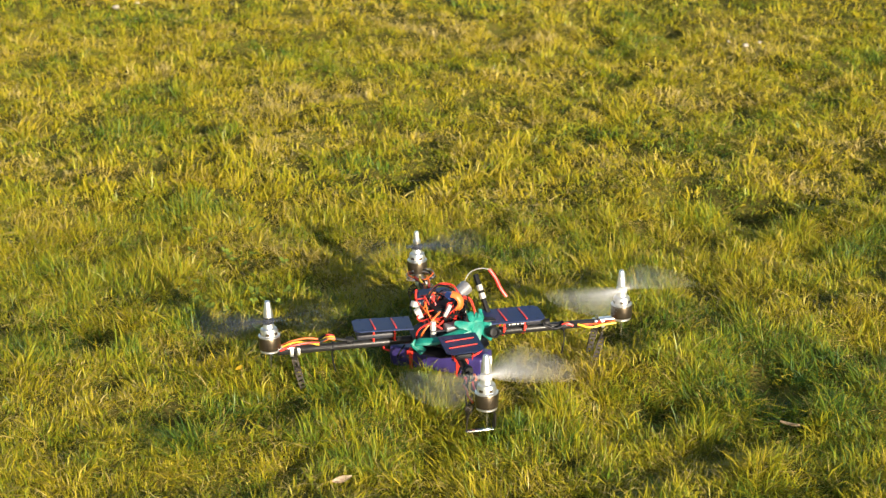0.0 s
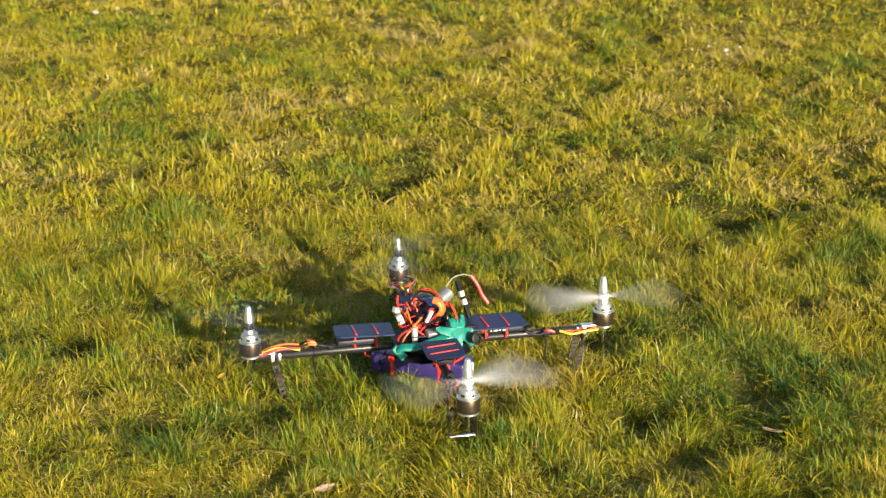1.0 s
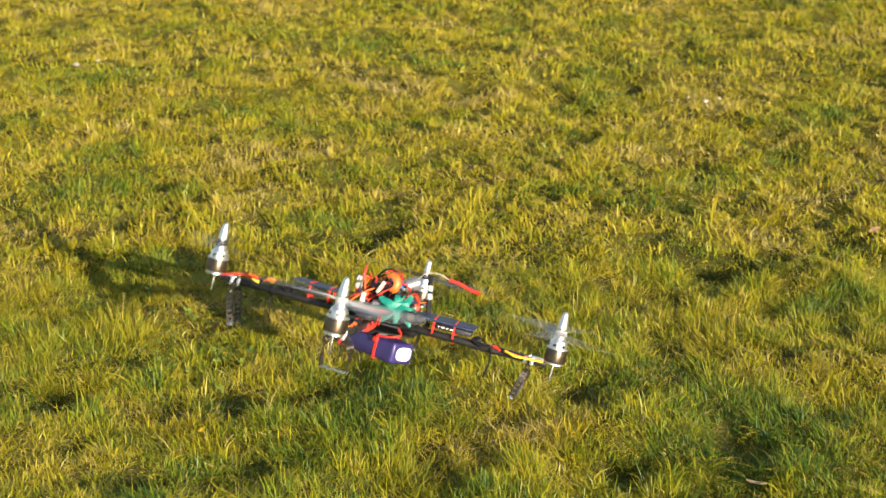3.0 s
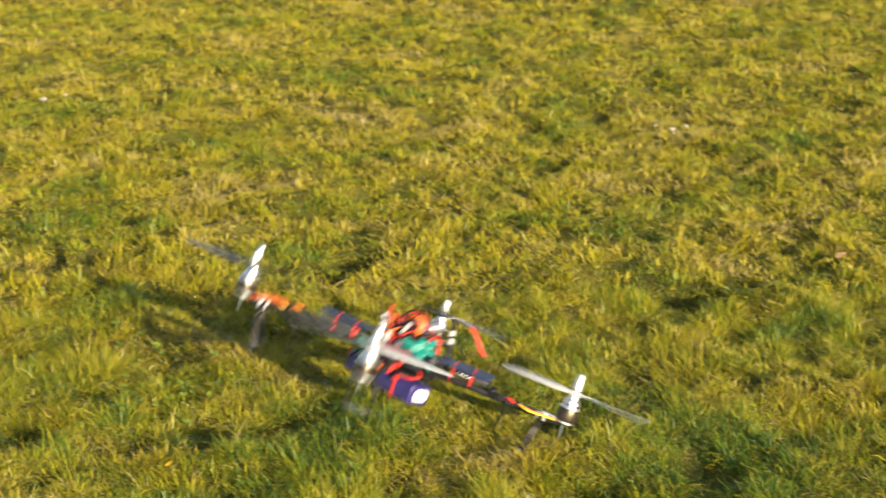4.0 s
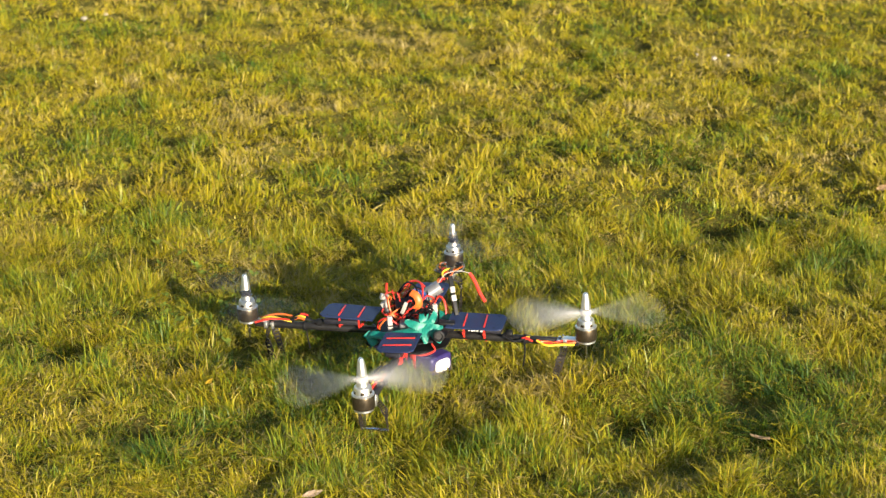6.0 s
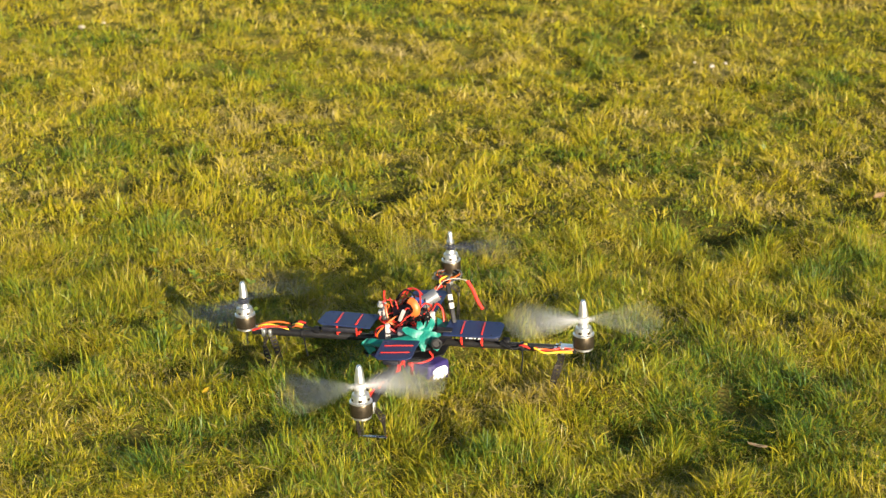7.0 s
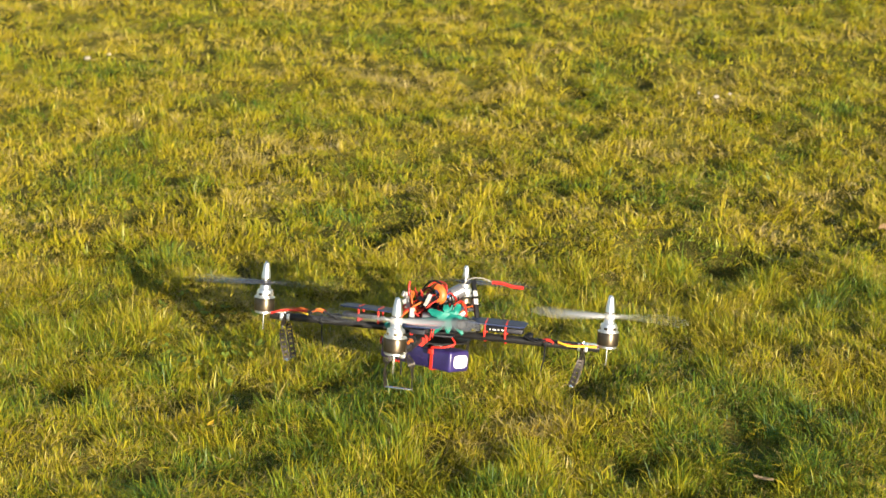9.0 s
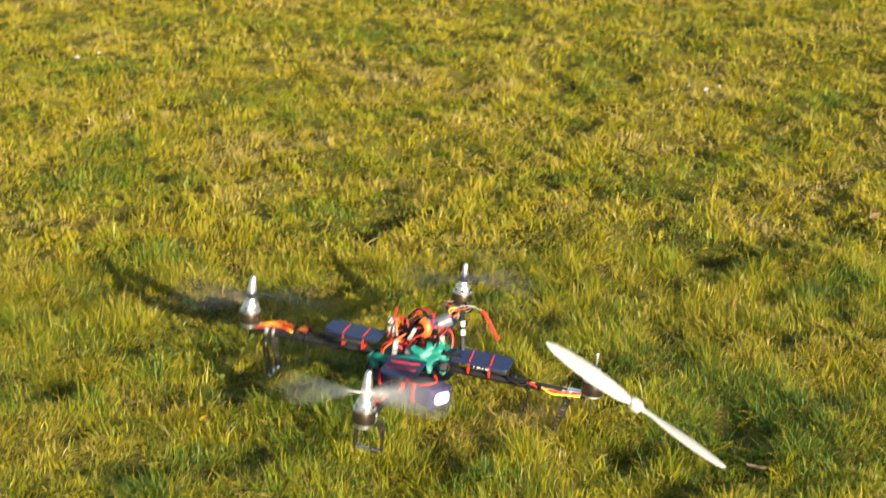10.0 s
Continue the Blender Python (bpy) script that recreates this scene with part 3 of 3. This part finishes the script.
# hub plates, posts, boards
octagon = [(0.066 * math.cos(radians(22.5 + 45 * i)), 0.066 * math.sin(radians(22.5 + 45 * i))) for i in range(8)]
part("lower_plate", extruded(octagon, 0.0022, pose(0, 0, -0.0285), 0.0004), BLACK, quad, "black fibreglass hub plate")
part("upper_plate", extruded(octagon, 0.0022, pose(0, 0, -0.0105), 0.0004), BLACK, quad, "black fibreglass hub plate")
for x, y in ((-0.030, -0.030), (0.030, -0.030), (-0.030, 0.030), (0.030, 0.030)):
    part("post", lathe([(0.0042, -0.010), (0.0046, -0.009), (0.0046, 0.020), (0.0040, 0.0215)], 6, pose(x, y, 0)), WHITE, quad, "white nylon post")
part("circuit_board", box(0.070, 0.070, 0.0018, 0.0003, pose(0, 0, 0.006)), BOARD, quad, "dark flight control board")
for x, y, sx, sy, sz in ((-.015, -.01, .016, .016, .003), (.012, .012, .012, .020, .005), (.014, -.018, .020, .010, .004), (-.02, .018, .010, .014, .006)):
    part("chip", box(sx, sy, sz, 0.0006, pose(x, y, 0.007 + sz / 2)), BLACK, quad)
part("receiver", box(0.048, 0.030, 0.014, 0.002, pose(-0.004, 0.004, 0.030, 6, -4, 20)), BLACK, quad, "black radio receiver box")
part("blue_wrap", box(0.022, 0.016, 0.010, 0.002, pose(0.010, 0.012, 0.045, 10, 20, 30)), BLUE, quad, "blue shrink-wrapped module")
part("grey_tube", lathe([(0.0100, -0.0155), (0.0112, -0.0145), (0.0112, 0.0145), (0.0100, 0.0155)], 20, pose(0.027, 0.030, 0.044, 0, 62, 28)), GREY, quad, "grey metal can")
part("clear_sleeve", box(0.034, 0.018, 0.010, 0.003, pose(0.004, -0.030, 0.010, 10, 0, 12)), GREY, quad, "crumpled silvery film sleeve")
part("orange_plug", pipe([(0.004, -0.012, 0.058), (0.012, -0.016, 0.055), (0.017, -0.018, 0.046), (0.015, -0.018, 0.037), (0.009, -0.016, 0.033)], 0.0062, 10, 6, 0.5), ORANGE, quad, "folded orange power ribbon")
part("white_plug", joined(box(0.010, 0.008, 0.020, 0.001, pose(-0.046, 0.006, 0.022, 12, -24, 0)), box(0.014, 0.009, 0.009, 0.001, pose(-0.050, 0.014, 0.036, 0, 20, 30))), WHITE, quad, "white servo plugs")
part("white_plug", box(0.006, 0.006, 0.022, 0.001, pose(-0.006, -0.026, 0.036, 12, 24, 0)), WHITE, quad)


# unseen filler, added so that the open hub casts a more solid shadow
part("shadow_filler_board", box(0.078, 0.060, 0.0030, 0.0005, pose(0, 0, -0.0195)), BOARD, quad, "dark filler board added unseen between the hub plates to block sunlight")
for x, y, sx, sy, sz, mat in ((-.024, -.022, .016, .012, .010, GREY), (-.004, -.026, .010, .010, .011, BLACK), (.016, -.024, .014, .012, .009, GREY), (.030, -.016, .009, .016, .011, BLACK),
                              (-.032, .006, .012, .020, .010, BLACK), (.004, .022, .030, .014, .010, BLACK)):
    part("power_component", box(sx, sy, sz, 0.001, pose(x, y, -0.0345 - 0.0003)), mat, quad)


def wire_tangle():
    r = random.Random(5)
    mats = [RED, BLACK, BLACK, RED, BLACK, ORANGE, BLACK, RED, WHITE, BLACK, RED, BLACK, BLACK]
    for k in range(64):
        a0, a1 = r.uniform(0, 2 * math.pi), r.uniform(0.8, 2.8) * r.choice((-1, 1))
        top, rad = r.uniform(0.012, 0.040), r.uniform(0.020, 0.044)
        pts = []
        for i in range(6):
            f = i / 5
            a = a0 + a1 * f
            q = rad * (0.75 + 0.35 * r.random())
            pts.append((-0.008 + q * math.cos(a), 0.010 + q * 0.85 * math.sin(a), 0.008 + top * math.sin(math.pi * f) + r.uniform(-.005, .008)))
        part("wire", pipe(pts, r.choice((0.0008, 0.0010, 0.0013)), 6, 4), mats[k % len(mats)], quad)
    # heavy leads from the hub down to the controllers and the pack
    for pts, mat in (([(-.050, -.020, -.014), (-.047, -.030, .004), (-.030, -.026, .022), (-.012, -.012, .034)], ORANGE),
                     ([(-.056, -.014, -.014), (-.052, -.022, .006), (-.034, -.030, .018), (-.016, -.030, .008)], RED),
                     ([(.020, .040, .000), (.034, .042, .030), (.046, .036, .022), (.050, .026, -.006)], RED),
                     ([(.008, .046, .000), (.026, .050, .026), (.044, .046, .020), (.056, .030, -.008)], ORANGE),
                     ([(-.030, .030, .036), (-.010, .034, .058), (.012, .020, .060), (.020, -.004, .046)], RED),
                     ([(-.034, .020, .034), (-.014, .022, .060), (.006, .004, .062), (.014, -.012, .052)], BLACK),
                     ([(-.026, .040, .026), (-.008, .044, .054), (.010, .036, .052), (.022, .024, .040)], RED),
                     ([(.040, -.036, -.020), (.046, -.042, -.028), (.030, -.050, -.034), (.010, -.046, -.036)], RED),
                     ([(-.070, .010, -.030), (-.082, .006, -.046), (-.076, .020, -.056), (-.060, .026, -.050)], BLACK)):
        part("power_lead", pipe(pts, 0.0015, 8, 6), mat, quad)
    part("red_probe", pipe([(-.046, .022, .030), (-.048, .022, .046), (-.047, .021, .058)], 0.0018, 8, 4), RED, quad)
    # slack leads looped round the foot of the rear motor
    for k, mat in enumerate((ORANGE, BLACK, GREY, BLACK, ORANGE, BLACK, GREY)):
        pts = []
        for i in range(7):
            a = 0.9 * k + (1.5 + 0.2 * k) * i * 0.55
            q = 0.016 + 0.010 * r.random()
            pts.append((q * math.cos(a) * 1.1, ARM_LONG - 0.030 + q * math.sin(a), -0.010 + r.uniform(-.004, .008)))
        part("slack_lead", pipe(pts, 0.0010, 6, 4), mat, quad)


wire_tangle()


def green_mount():
    """A torn teal tape bridge over the hub's front edge, with a ragged star of ends and a small lens."""
    r = random.Random(3)
    # lobes: way in degrees, reach and breadth in metres
    lobes = [(-128, 0.036, 0.010), (-88, 0.024, 0.010), (-38, 0.031, 0.009), (12, 0.026, 0.010), (70, 0.031, 0.012), (112, 0.025, 0.013), (165, 0.036, 0.012)]
    outline = []
    for k, (a, reach, broad) in enumerate(lobes):
        c, s = math.cos(radians(a)), math.sin(radians(a))
        for along_, across in ((0.45, -0.55), (0.8, -0.5), (1.0, -0.2), (1.0, 0.25), (0.75, 0.5), (0.45, 0.6)):
            q, p = reach * along_ * r.uniform(0.94, 1.06), broad * across * r.uniform(0.8, 1.2)
            outline.append((q * c - p * s, q * s + p * c))
    outline.sort(key=lambda q: math.atan2(q[1], q[0]))
    sheet = extruded(outline, 0.0035)
    bmesh.ops.triangulate(sheet, faces=[f for f in sheet.faces if len(f.verts) > 4])
    bmesh.ops.subdivide_edges(sheet, edges=sheet.edges[:], cuts=1, use_grid_fill=True)
    for v in sheet.verts:
        far = v.co.xy.length / 0.036
        v.co.z += -0.006 * far * far + 0.006 * noise.noise(v.co * 70) + 0.002 * noise.noise(v.co * 260)
    star = part("tape_star", sheet, TEAL, quad, "crumpled star of teal-green tape")
    star.matrix_local = pose(0.036, -0.050, 0.013, 58, 8, 12)
    part("tape_bridge", pipe([(-0.062, -0.040, -0.010), (-0.054, -0.050, -0.003), (-0.030, -0.054, -0.002), (-0.004, -0.054, 0.004), (0.024, -0.050, 0.010)], 0.0078, 8, 6, 0.55), TEAL, quad,
         "teal-green tape band")
    part("tape_end", pipe([(-0.066, -0.044, -0.004), (-0.060, -0.046, -0.010), (-0.050, -0.052, -0.020)], 0.0070, 8, 4, 0.5), TEAL, quad)
    part("tape_flag", extruded([(0, 0), (.030, .002), (.033, .018), (.012, .014), (-.004, .022)], 0.003, pose(0.040, 0.018, 0.000, 20, 5, 5), 0.0008), TEAL, quad)
    part("lens", lathe([(0.0075, 0), (0.0088, 0.001), (0.0088, 0.014), (0.0060, 0.015), (0.0055, 0.012)], 18, pose(0.056, -0.056, 0.006, 78, 0, 22)), BLACK, quad, "small black camera lens")
    part("black_servo", box(0.026, 0.016, 0.014, 0.002, pose(0.060, -0.012, 0.004, 0, 6, 10)), BLACK, quad)


green_mount()


def battery():
    turn = pose(-0.012, 0.010, -0.057, 0, 0, -34)
    pack = part("battery", box(0.162, 0.046, 0.034, 0.005, None, 3), VIOLET, quad, "violet film-wrapped battery pack")
    pack.matrix_local = turn
    oval = [(0.0155 * math.copysign(abs(math.cos(u)) ** 0.6, math.cos(u)), 0.0105 * math.copysign(abs(math.sin(u)) ** 0.6, math.sin(u))) for u in (2 * math.pi * i / 28 for i in range(28))]
    lab = part("end_label", extruded(oval, 0.0012, pose(0.0816, 0.001, 0.000, 90, 0, 90), 0.0003), LABEL, pack, "plain white oval end label")
    for x in (-0.042, 0.040):
        part("strap", joined(box(0.006, 0.0485, 0.0012, 0, pose(x, 0, 0.0176)), box(0.006, 0.0012, 0.036, 0, pose(x, -0.0238, 0)),
                             box(0.006, 0.0012, 0.036, 0, pose(x, 0.0238, 0)), box(0.006, 0.0485, 0.0012, 0, pose(x, 0, -0.0178)),
                             box(0.010, 0.005, 0.008, 0.001, pose(x, -0.026, 0.012))), RED, pack, "red battery strap")
    part("balance_lead", pipe([(-0.080, 0.010, 0.004), (-0.092, 0.012, 0.012), (-0.088, 0.000, 0.022), (-0.070, -0.010, 0.024)], 0.0020, 8, 5), BLACK, pack)
    part("balance_lead", pipe([(-0.080, -0.010, 0.002), (-0.096, -0.008, 0.004), (-0.098, -0.004, 0.014)], 0.0020, 8, 5), RED, pack)
    for x, y in ((-0.03, -0.02), (0.03, -0.02), (-0.03, 0.02), (0.03, 0.02)):
        part("spacer", lathe([(0.0032, -0.040), (0.0036, -0.039), (0.0036, -0.030), (0.0032, -0.029)], 10, pose(x, y, 0)), ALU, quad)


battery()

# aerial mast and its red-sleeved whisker
mast_a, mast_b = Vector((0.074, 0.012, -0.012)), Vector((0.054, 0.046, 0.066))
way = mast_b - mast_a
mast = part("aerial_mast", box(0.0072, 0.0060, way.length, 0.0008, Matrix.Translation((mast_a + mast_b) / 2) @ way.to_track_quat("Z", "Y").to_matrix().to_4x4()), BLACK, quad, "black aerial stick with white bands")
for f in (0.58, 0.74):
    part("white_band", box(0.0076, 0.0064, 0.0095, 0.0003, Matrix.Translation(mast_a.lerp(mast_b, f)) @ way.to_track_quat("Z", "Y").to_matrix().to_4x4()), WHITE, mast)
part("aerial_wire", pipe([(0.030, 0.040, 0.045), (0.044, 0.050, 0.066), (0.064, 0.060, 0.070), (0.082, 0.068, 0.064)], 0.0006, 6, 6), WHITE, quad)
whisker = part("aerial_sleeve", pipe([(0, 0, 0), (0.018, 0, 0.001), (0.036, 0, -0.001), (0.054, 0, 0.000)], 0.0030, 8, 5), RED, quad, "red-sleeved aerial whisker")
whisker.matrix_local = pose(0.082, 0.068, 0.064, 0, 60, -15)

# ---------------------------------------------------------------- litter on the meadow


def leaf(x, y, size, mat, name, label, rz, curl=0.3, slim=0.42):
    bm = bmesh.new()
    n, rows = 8, []
    for i in range(n + 1):
        u = i / n
        w = 0.5 * size * slim * math.sin(math.pi * min(0.98, u + 0.02)) ** 0.8
        rows.append([bm.verts.new((size * (u - 0.5), s * w, curl * size * (0.25 * (u - 0.5) ** 2 * 4 + (abs(s) * 0.35)) * 0.5)) for s in (-1, -0.5, 0, 0.5, 1)])
    for a, b in zip(rows, rows[1:]):
        for k in range(4):
            bm.faces.new((a[k], a[k + 1], b[k + 1], b[k]))
    bmesh.ops.solidify(bm, geom=bm.faces[:], thickness=0.0006)
    ob = part(name, bm, mat, None)
    ob.matrix_world = pose(x, y, float(height(np.array(x), np.array(y))) + 0.017, 18, -8, rz)
    return tagged(ob, label, "leaf", group="fallen leaves")


leaf(-0.180, 2.118, 0.030, PALELEAF, "fallen_leaf", "curled pale brown fallen leaf in the grass", 20)
leaf(0.945, 3.50, 0.038, DRYLEAF, "fallen_leaf", "bleached pinkish fallen leaf beside a bare hollow", 35)
leaf(0.478, 2.313, 0.034, PALELEAF, "fallen_leaf", "narrow pale dry leaf standing in the grass", -40, 0.7, 0.13)
leaf(-0.370, 2.478, 0.018, YELLOWLEAF, "fallen_leaf", "small yellow leaf on the grass tips", 60)


def pebble(x, y, size, seed):
    r = random.Random(seed)
    bm = bmesh.new()
    bmesh.ops.create_icosphere(bm, subdivisions=2, radius=size / 2)
    for v in bm.verts:
        v.co *= 1 + r.uniform(-0.16, 0.16)
        v.co.z *= 0.6
    ob = part("pebble", bm, STONE)
    ob.matrix_world = pose(x, y, float(height(np.array(x), np.array(y))) + 0.026, 0, 0, r.uniform(0, 360))
    return tagged(ob, "small pale pebble lying in short grass", "stone", group="scattered pebbles")


for k, (x, y, size) in enumerate(((0.740, 4.560, .017), (0.788, 4.625, .011), (0.705, 4.640, .009), (-1.09, 5.13, .022), (-1.03, 5.17, .013))):
    pebble(x, y, size, k)

# ---------------------------------------------------------------- what moves
# seconds, x, y, z, and the turn about x, y, z in degrees
FLIGHT = [
    (0, -0.037, 2.507, 0.098, -1.4, -0.9, 11.7), (0.5, -0.037, 2.502, 0.100, -1.6, -0.8, 11.6), (1, -0.038, 2.502, 0.102, -2.0, -0.5, 11.6),
    (1.3, -0.038, 2.502, 0.103, -2.4, 0.0, 11.5), (1.5, -0.036, 2.509, 0.118, -5.1, 2.4, 10.9), (1.7, -0.018, 2.532, 0.140, -8.2, 3.8, 10.6),
    (1.8, -0.018, 2.540, 0.138, -9.0, 2.5, 11.9), (2, -0.035, 2.520, 0.133, -8.8, -1.9, 13.3), (2.2, -0.067, 2.514, 0.117, -6.5, -2.0, 9.0),
    (2.3, -0.076, 2.511, 0.118, -6.2, -1.8, 6.4), (2.5, -0.089, 2.513, 0.135, -8.9, 2.0, -2.4), (2.7, -0.106, 2.523, 0.152, -12.5, 6.0, -9.4),
    (3.2, -0.050, 2.590, 0.230, -19.0, 14.0, -17.0),
    (3.8, 0.049, 2.652, 0.202, -30.3, 27.8, -21.8), (3.9, 0.035, 2.639, 0.195, -26.9, 25.4, -21.0), (4, 0.003, 2.618, 0.170, -16.0, 17.7, -16.7),
    (4.1, -0.035, 2.602, 0.125, -5.0, 4.0, -14.8), (4.2, -0.058, 2.593, 0.099, 0.6, -4.9, -14.1), (4.4, -0.052, 2.580, 0.096, 1.1, -2.0, -13.7),
    (5, -0.048, 2.578, 0.097, 1.5, -2.2, -13.6), (6, -0.048, 2.579, 0.097, 1.6, -2.3, -13.7), (7.5, -0.047, 2.585, 0.096, 1.4, -2.2, -13.6),
    (8, -0.048, 2.585, 0.098, 0.8, -2.5, -13.6), (8.2, -0.044, 2.594, 0.107, 0.2, -2.6, -14.3), (8.3, -0.043, 2.596, 0.116, -1.8, -1.2, -14.3),
    (8.5, -0.043, 2.597, 0.138, -7.5, 0.3, -14.3), (8.7, -0.034, 2.608, 0.158, -10.3, 1.0, -14.3), (9, -0.019, 2.597, 0.164, -14.0, 1.6, -11.4),
    (9.2, -0.013, 2.594, 0.156, -12.4, -1.4, -7.4), (9.4, -0.021, 2.590, 0.128, 1.7, -11.3, -6.3), (9.5, -0.026, 2.569, 0.135, 5.6, -13.2, -8.2),
    (9.6, -0.038, 2.547, 0.141, 12.5, -12.2, -13.1), (9.7, -0.045, 2.540, 0.128, 10.8, -5.7, -15.4), (9.8, -0.037, 2.528, 0.112, 1.6, 2.2, -14.8),
    (9.9, -0.033, 2.527, 0.120, -0.6, 3.1, -15.1), (10, -0.030, 2.525, 0.128, -3.1, 6.6, -15.3),
]


def along(rows, t):
    """A row of numbers between two timed rows."""
    for (t0, *a), (t1, *b) in zip(rows, rows[1:]):
        if t <= t1:
            f = (t - t0) / (t1 - t0)
            return [p + (q - p) * f for p, q in zip(a, b)]
    return list(rows[-1][1:])


def quad_pose(t):
    return pose(*along(FLIGHT, t))


# the right-hand motor throws its propeller and spinner
LOOSE_AT = 9.70


def spin_rows(sense, stops):
    """Seconds and angle of a turning propeller, one row each thirtieth of a second.
    stops: seconds, blade angle to pass there (a two-bladed propeller repeats after 180), degrees a row up to there."""
    angle, rows = float(stops[0][1]), []
    for (t0, *_), (t1, goal, rate) in zip(stops, stops[1:]):
        n0, n1 = round(t0 * FPS), round(t1 * FPS)
        whole = sense * rate * (n1 - n0)
        miss = (goal - angle - whole + 90) % 180 - 90
        step = (whole + miss) / (n1 - n0)
        rows += [(i / FPS, angle + step * (i - n0)) for i in range(n0, n1)]
        angle += whole + miss
    return rows + [(stops[-1][0], angle)]


def spin(side, sense, stops, last=()):
    """The shaft turns, and the propeller turns on with it; last: the propeller's own rows over the ground."""
    turn, reach = PLACES[side]
    seat = turn @ pose(reach, 0, HUB_TOP - 0.003)
    rows = spin_rows(sense, stops)
    carrier = [(t, seat @ pose(0, 0, 0, 0, 0, a / 2)) for t, a in rows]
    own = [(t, pose(0, 0, 0, 0, 0, a / 2)) for t, a in rows]
    own += [(t, (quad_pose(t) @ carrier[-1][1]).inverted() @ m) for t, m in last]
    if last:
        carrier += [(last[0][0], carrier[-1][1]), (SECONDS, carrier[-1][1])]
    walk(shafts[side], carrier)
    walk(props[side], own)


def marks(side, ways, end=SECONDS):
    """Full speed, near idle while the craft tips over, full speed again. ways: seconds and the way of the blades over the ground."""
    own = {"right": 0, "back": 90, "left": 180, "front": 270}[side]
    rows = []
    for t, way in ways:
        yaw = along(FLIGHT, t)[5]
        rows.append((t, way - yaw - own, 46 if t == 4.0 else 170))
    return [r for r in rows if r[0] < end - 0.05] + [(end, rows[-1][1], 170)]


WAYS = {
    "right": [(0, 40), (0.5, 40), (1, 5), (1.5, 0), (2, 0), (2.5, 0), (3.4, -10), (4.0, -18), (4.5, -50), (5, -45), (5.5, 0), (6, 0), (7.5, -5), (8, -15), (8.5, 0), (9, 0), (9.5, 0), (10, 0)],
    "front": [(0, 28), (0.5, 26), (1, 24), (1.5, 10), (2, 5), (2.5, 0), (3.4, -10), (4.0, -18), (4.5, 5), (5, 10), (5.5, 10), (6, 8), (7.5, 12), (8, 10), (8.5, 5), (9, 0), (9.5, 10), (10, 5)],
    "left": [(0, 10), (2.5, 0), (3.4, 0), (4.0, -10), (4.5, 20), (7.5, 20), (9, 0), (10, 10)],
    "back": [(0, 10), (2.5, 0), (3.4, 0), (4.0, -18), (4.5, 20), (7.5, 20), (9, 0), (10, 10)],
}


def motions():
    walk(quad, [(t, pose(*row)) for t, *row in FLIGHT])
    spin("left", -1, marks("left", WAYS["left"]))
    spin("back", 1, marks("back", WAYS["back"]))
    spin("front", 1, marks("front", WAYS["front"]))
    # right-hand propeller: on its shaft, then thrown off towards the viewer
    spin("right", -1, marks("right", WAYS["right"], LOOSE_AT), thrown(PROP_FLIGHT))
    turn, reach = PLACES["right"]
    seat = turn @ pose(reach, 0, HUB_TOP + 0.001)
    rows = [(0, seat), (5, seat), (LOOSE_AT - 0.0333, seat), (LOOSE_AT, seat)]
    rows += [(t, quad_pose(t).inverted() @ m) for t, m in thrown(CONE_FLIGHT)]
    walk(spinners["right"], rows)
    # the whisker hangs while the craft stands and streams out in the wash when it lifts
    rest, out = (0, 60, -15), (0, 4, -8)
    walk(whisker, [(t, pose(0.082, 0.068, 0.064, *a)) for t, a in (
        (0, rest), (1.4, rest), (1.8, (0, 20, -10)), (2.2, (0, 45, -12)), (2.5, (0, 8, -8)), (3.8, (0, 25, 0)), (4.2, rest), (8.2, rest),
        (8.5, (0, 25, -10)), (8.7, out), (9.1, out), (9.4, (0, 30, -10)), (9.6, (0, 60, -15)), (10, (0, 48, -15)))])


def thrown(flight):
    """Rows through (seconds, place, way of the long axis, way of the flat side)."""
    rows = []
    for t, place, long_way, face_way in flight:
        x = Vector(long_way).normalized()
        z = Vector(face_way)
        z = (z - x * z.dot(x)).normalized()
        y = z.cross(x)
        m = Matrix((x, y, z)).transposed().to_4x4()
        m.translation = place
        rows.append((t, m))
    return rows


PROP_FLIGHT = [
    (9.7333, (0.265, 2.230, 0.170), (0.9, -0.2, -0.4), (0.2, -0.6, 0.7)),
    (9.7667, (0.260, 1.980, 0.230), (0.75, -0.1, -0.65), (0.2, -0.75, 0.6)),
    (9.8, (0.251, 1.742, 0.278), (0.756, -0.211, -0.619), (0.35, -0.6, 0.7)),
    (9.9, (0.235, 1.779, 0.333), (0.795, -0.198, -0.573), (0.51, -0.21, 0.835)),
    (9.9667, (0.233, 1.821, 0.342), (0.809, -0.193, -0.554), (0.51, -0.21, 0.835)),
    (10, (0.233, 1.829, 0.343), (0.812, -0.192, -0.551), (0.51, -0.21, 0.835)),
]
CONE_FLIGHT = [
    (9.7333, (0.19, 2.35, 0.28), (1, 0, 0), (0, 0, 1)),
    (9.7667, (0.12, 2.20, 0.50), (1, 0, 0), (0.1, 0, 1)),
    (9.8, (0.085, 2.022, 0.578), (0.9, 0.3, -0.2), (0.15, 0.1, 1)),
    (9.9, (0.039, 1.977, 0.760), (0.9, 0.3, -0.2), (0.5, -0.6, 0.6)),
    (10, (-0.003, 1.917, 0.906), (0.9, 0.3, -0.2), (0.6, -0.8, 0.2)),
]

motions()
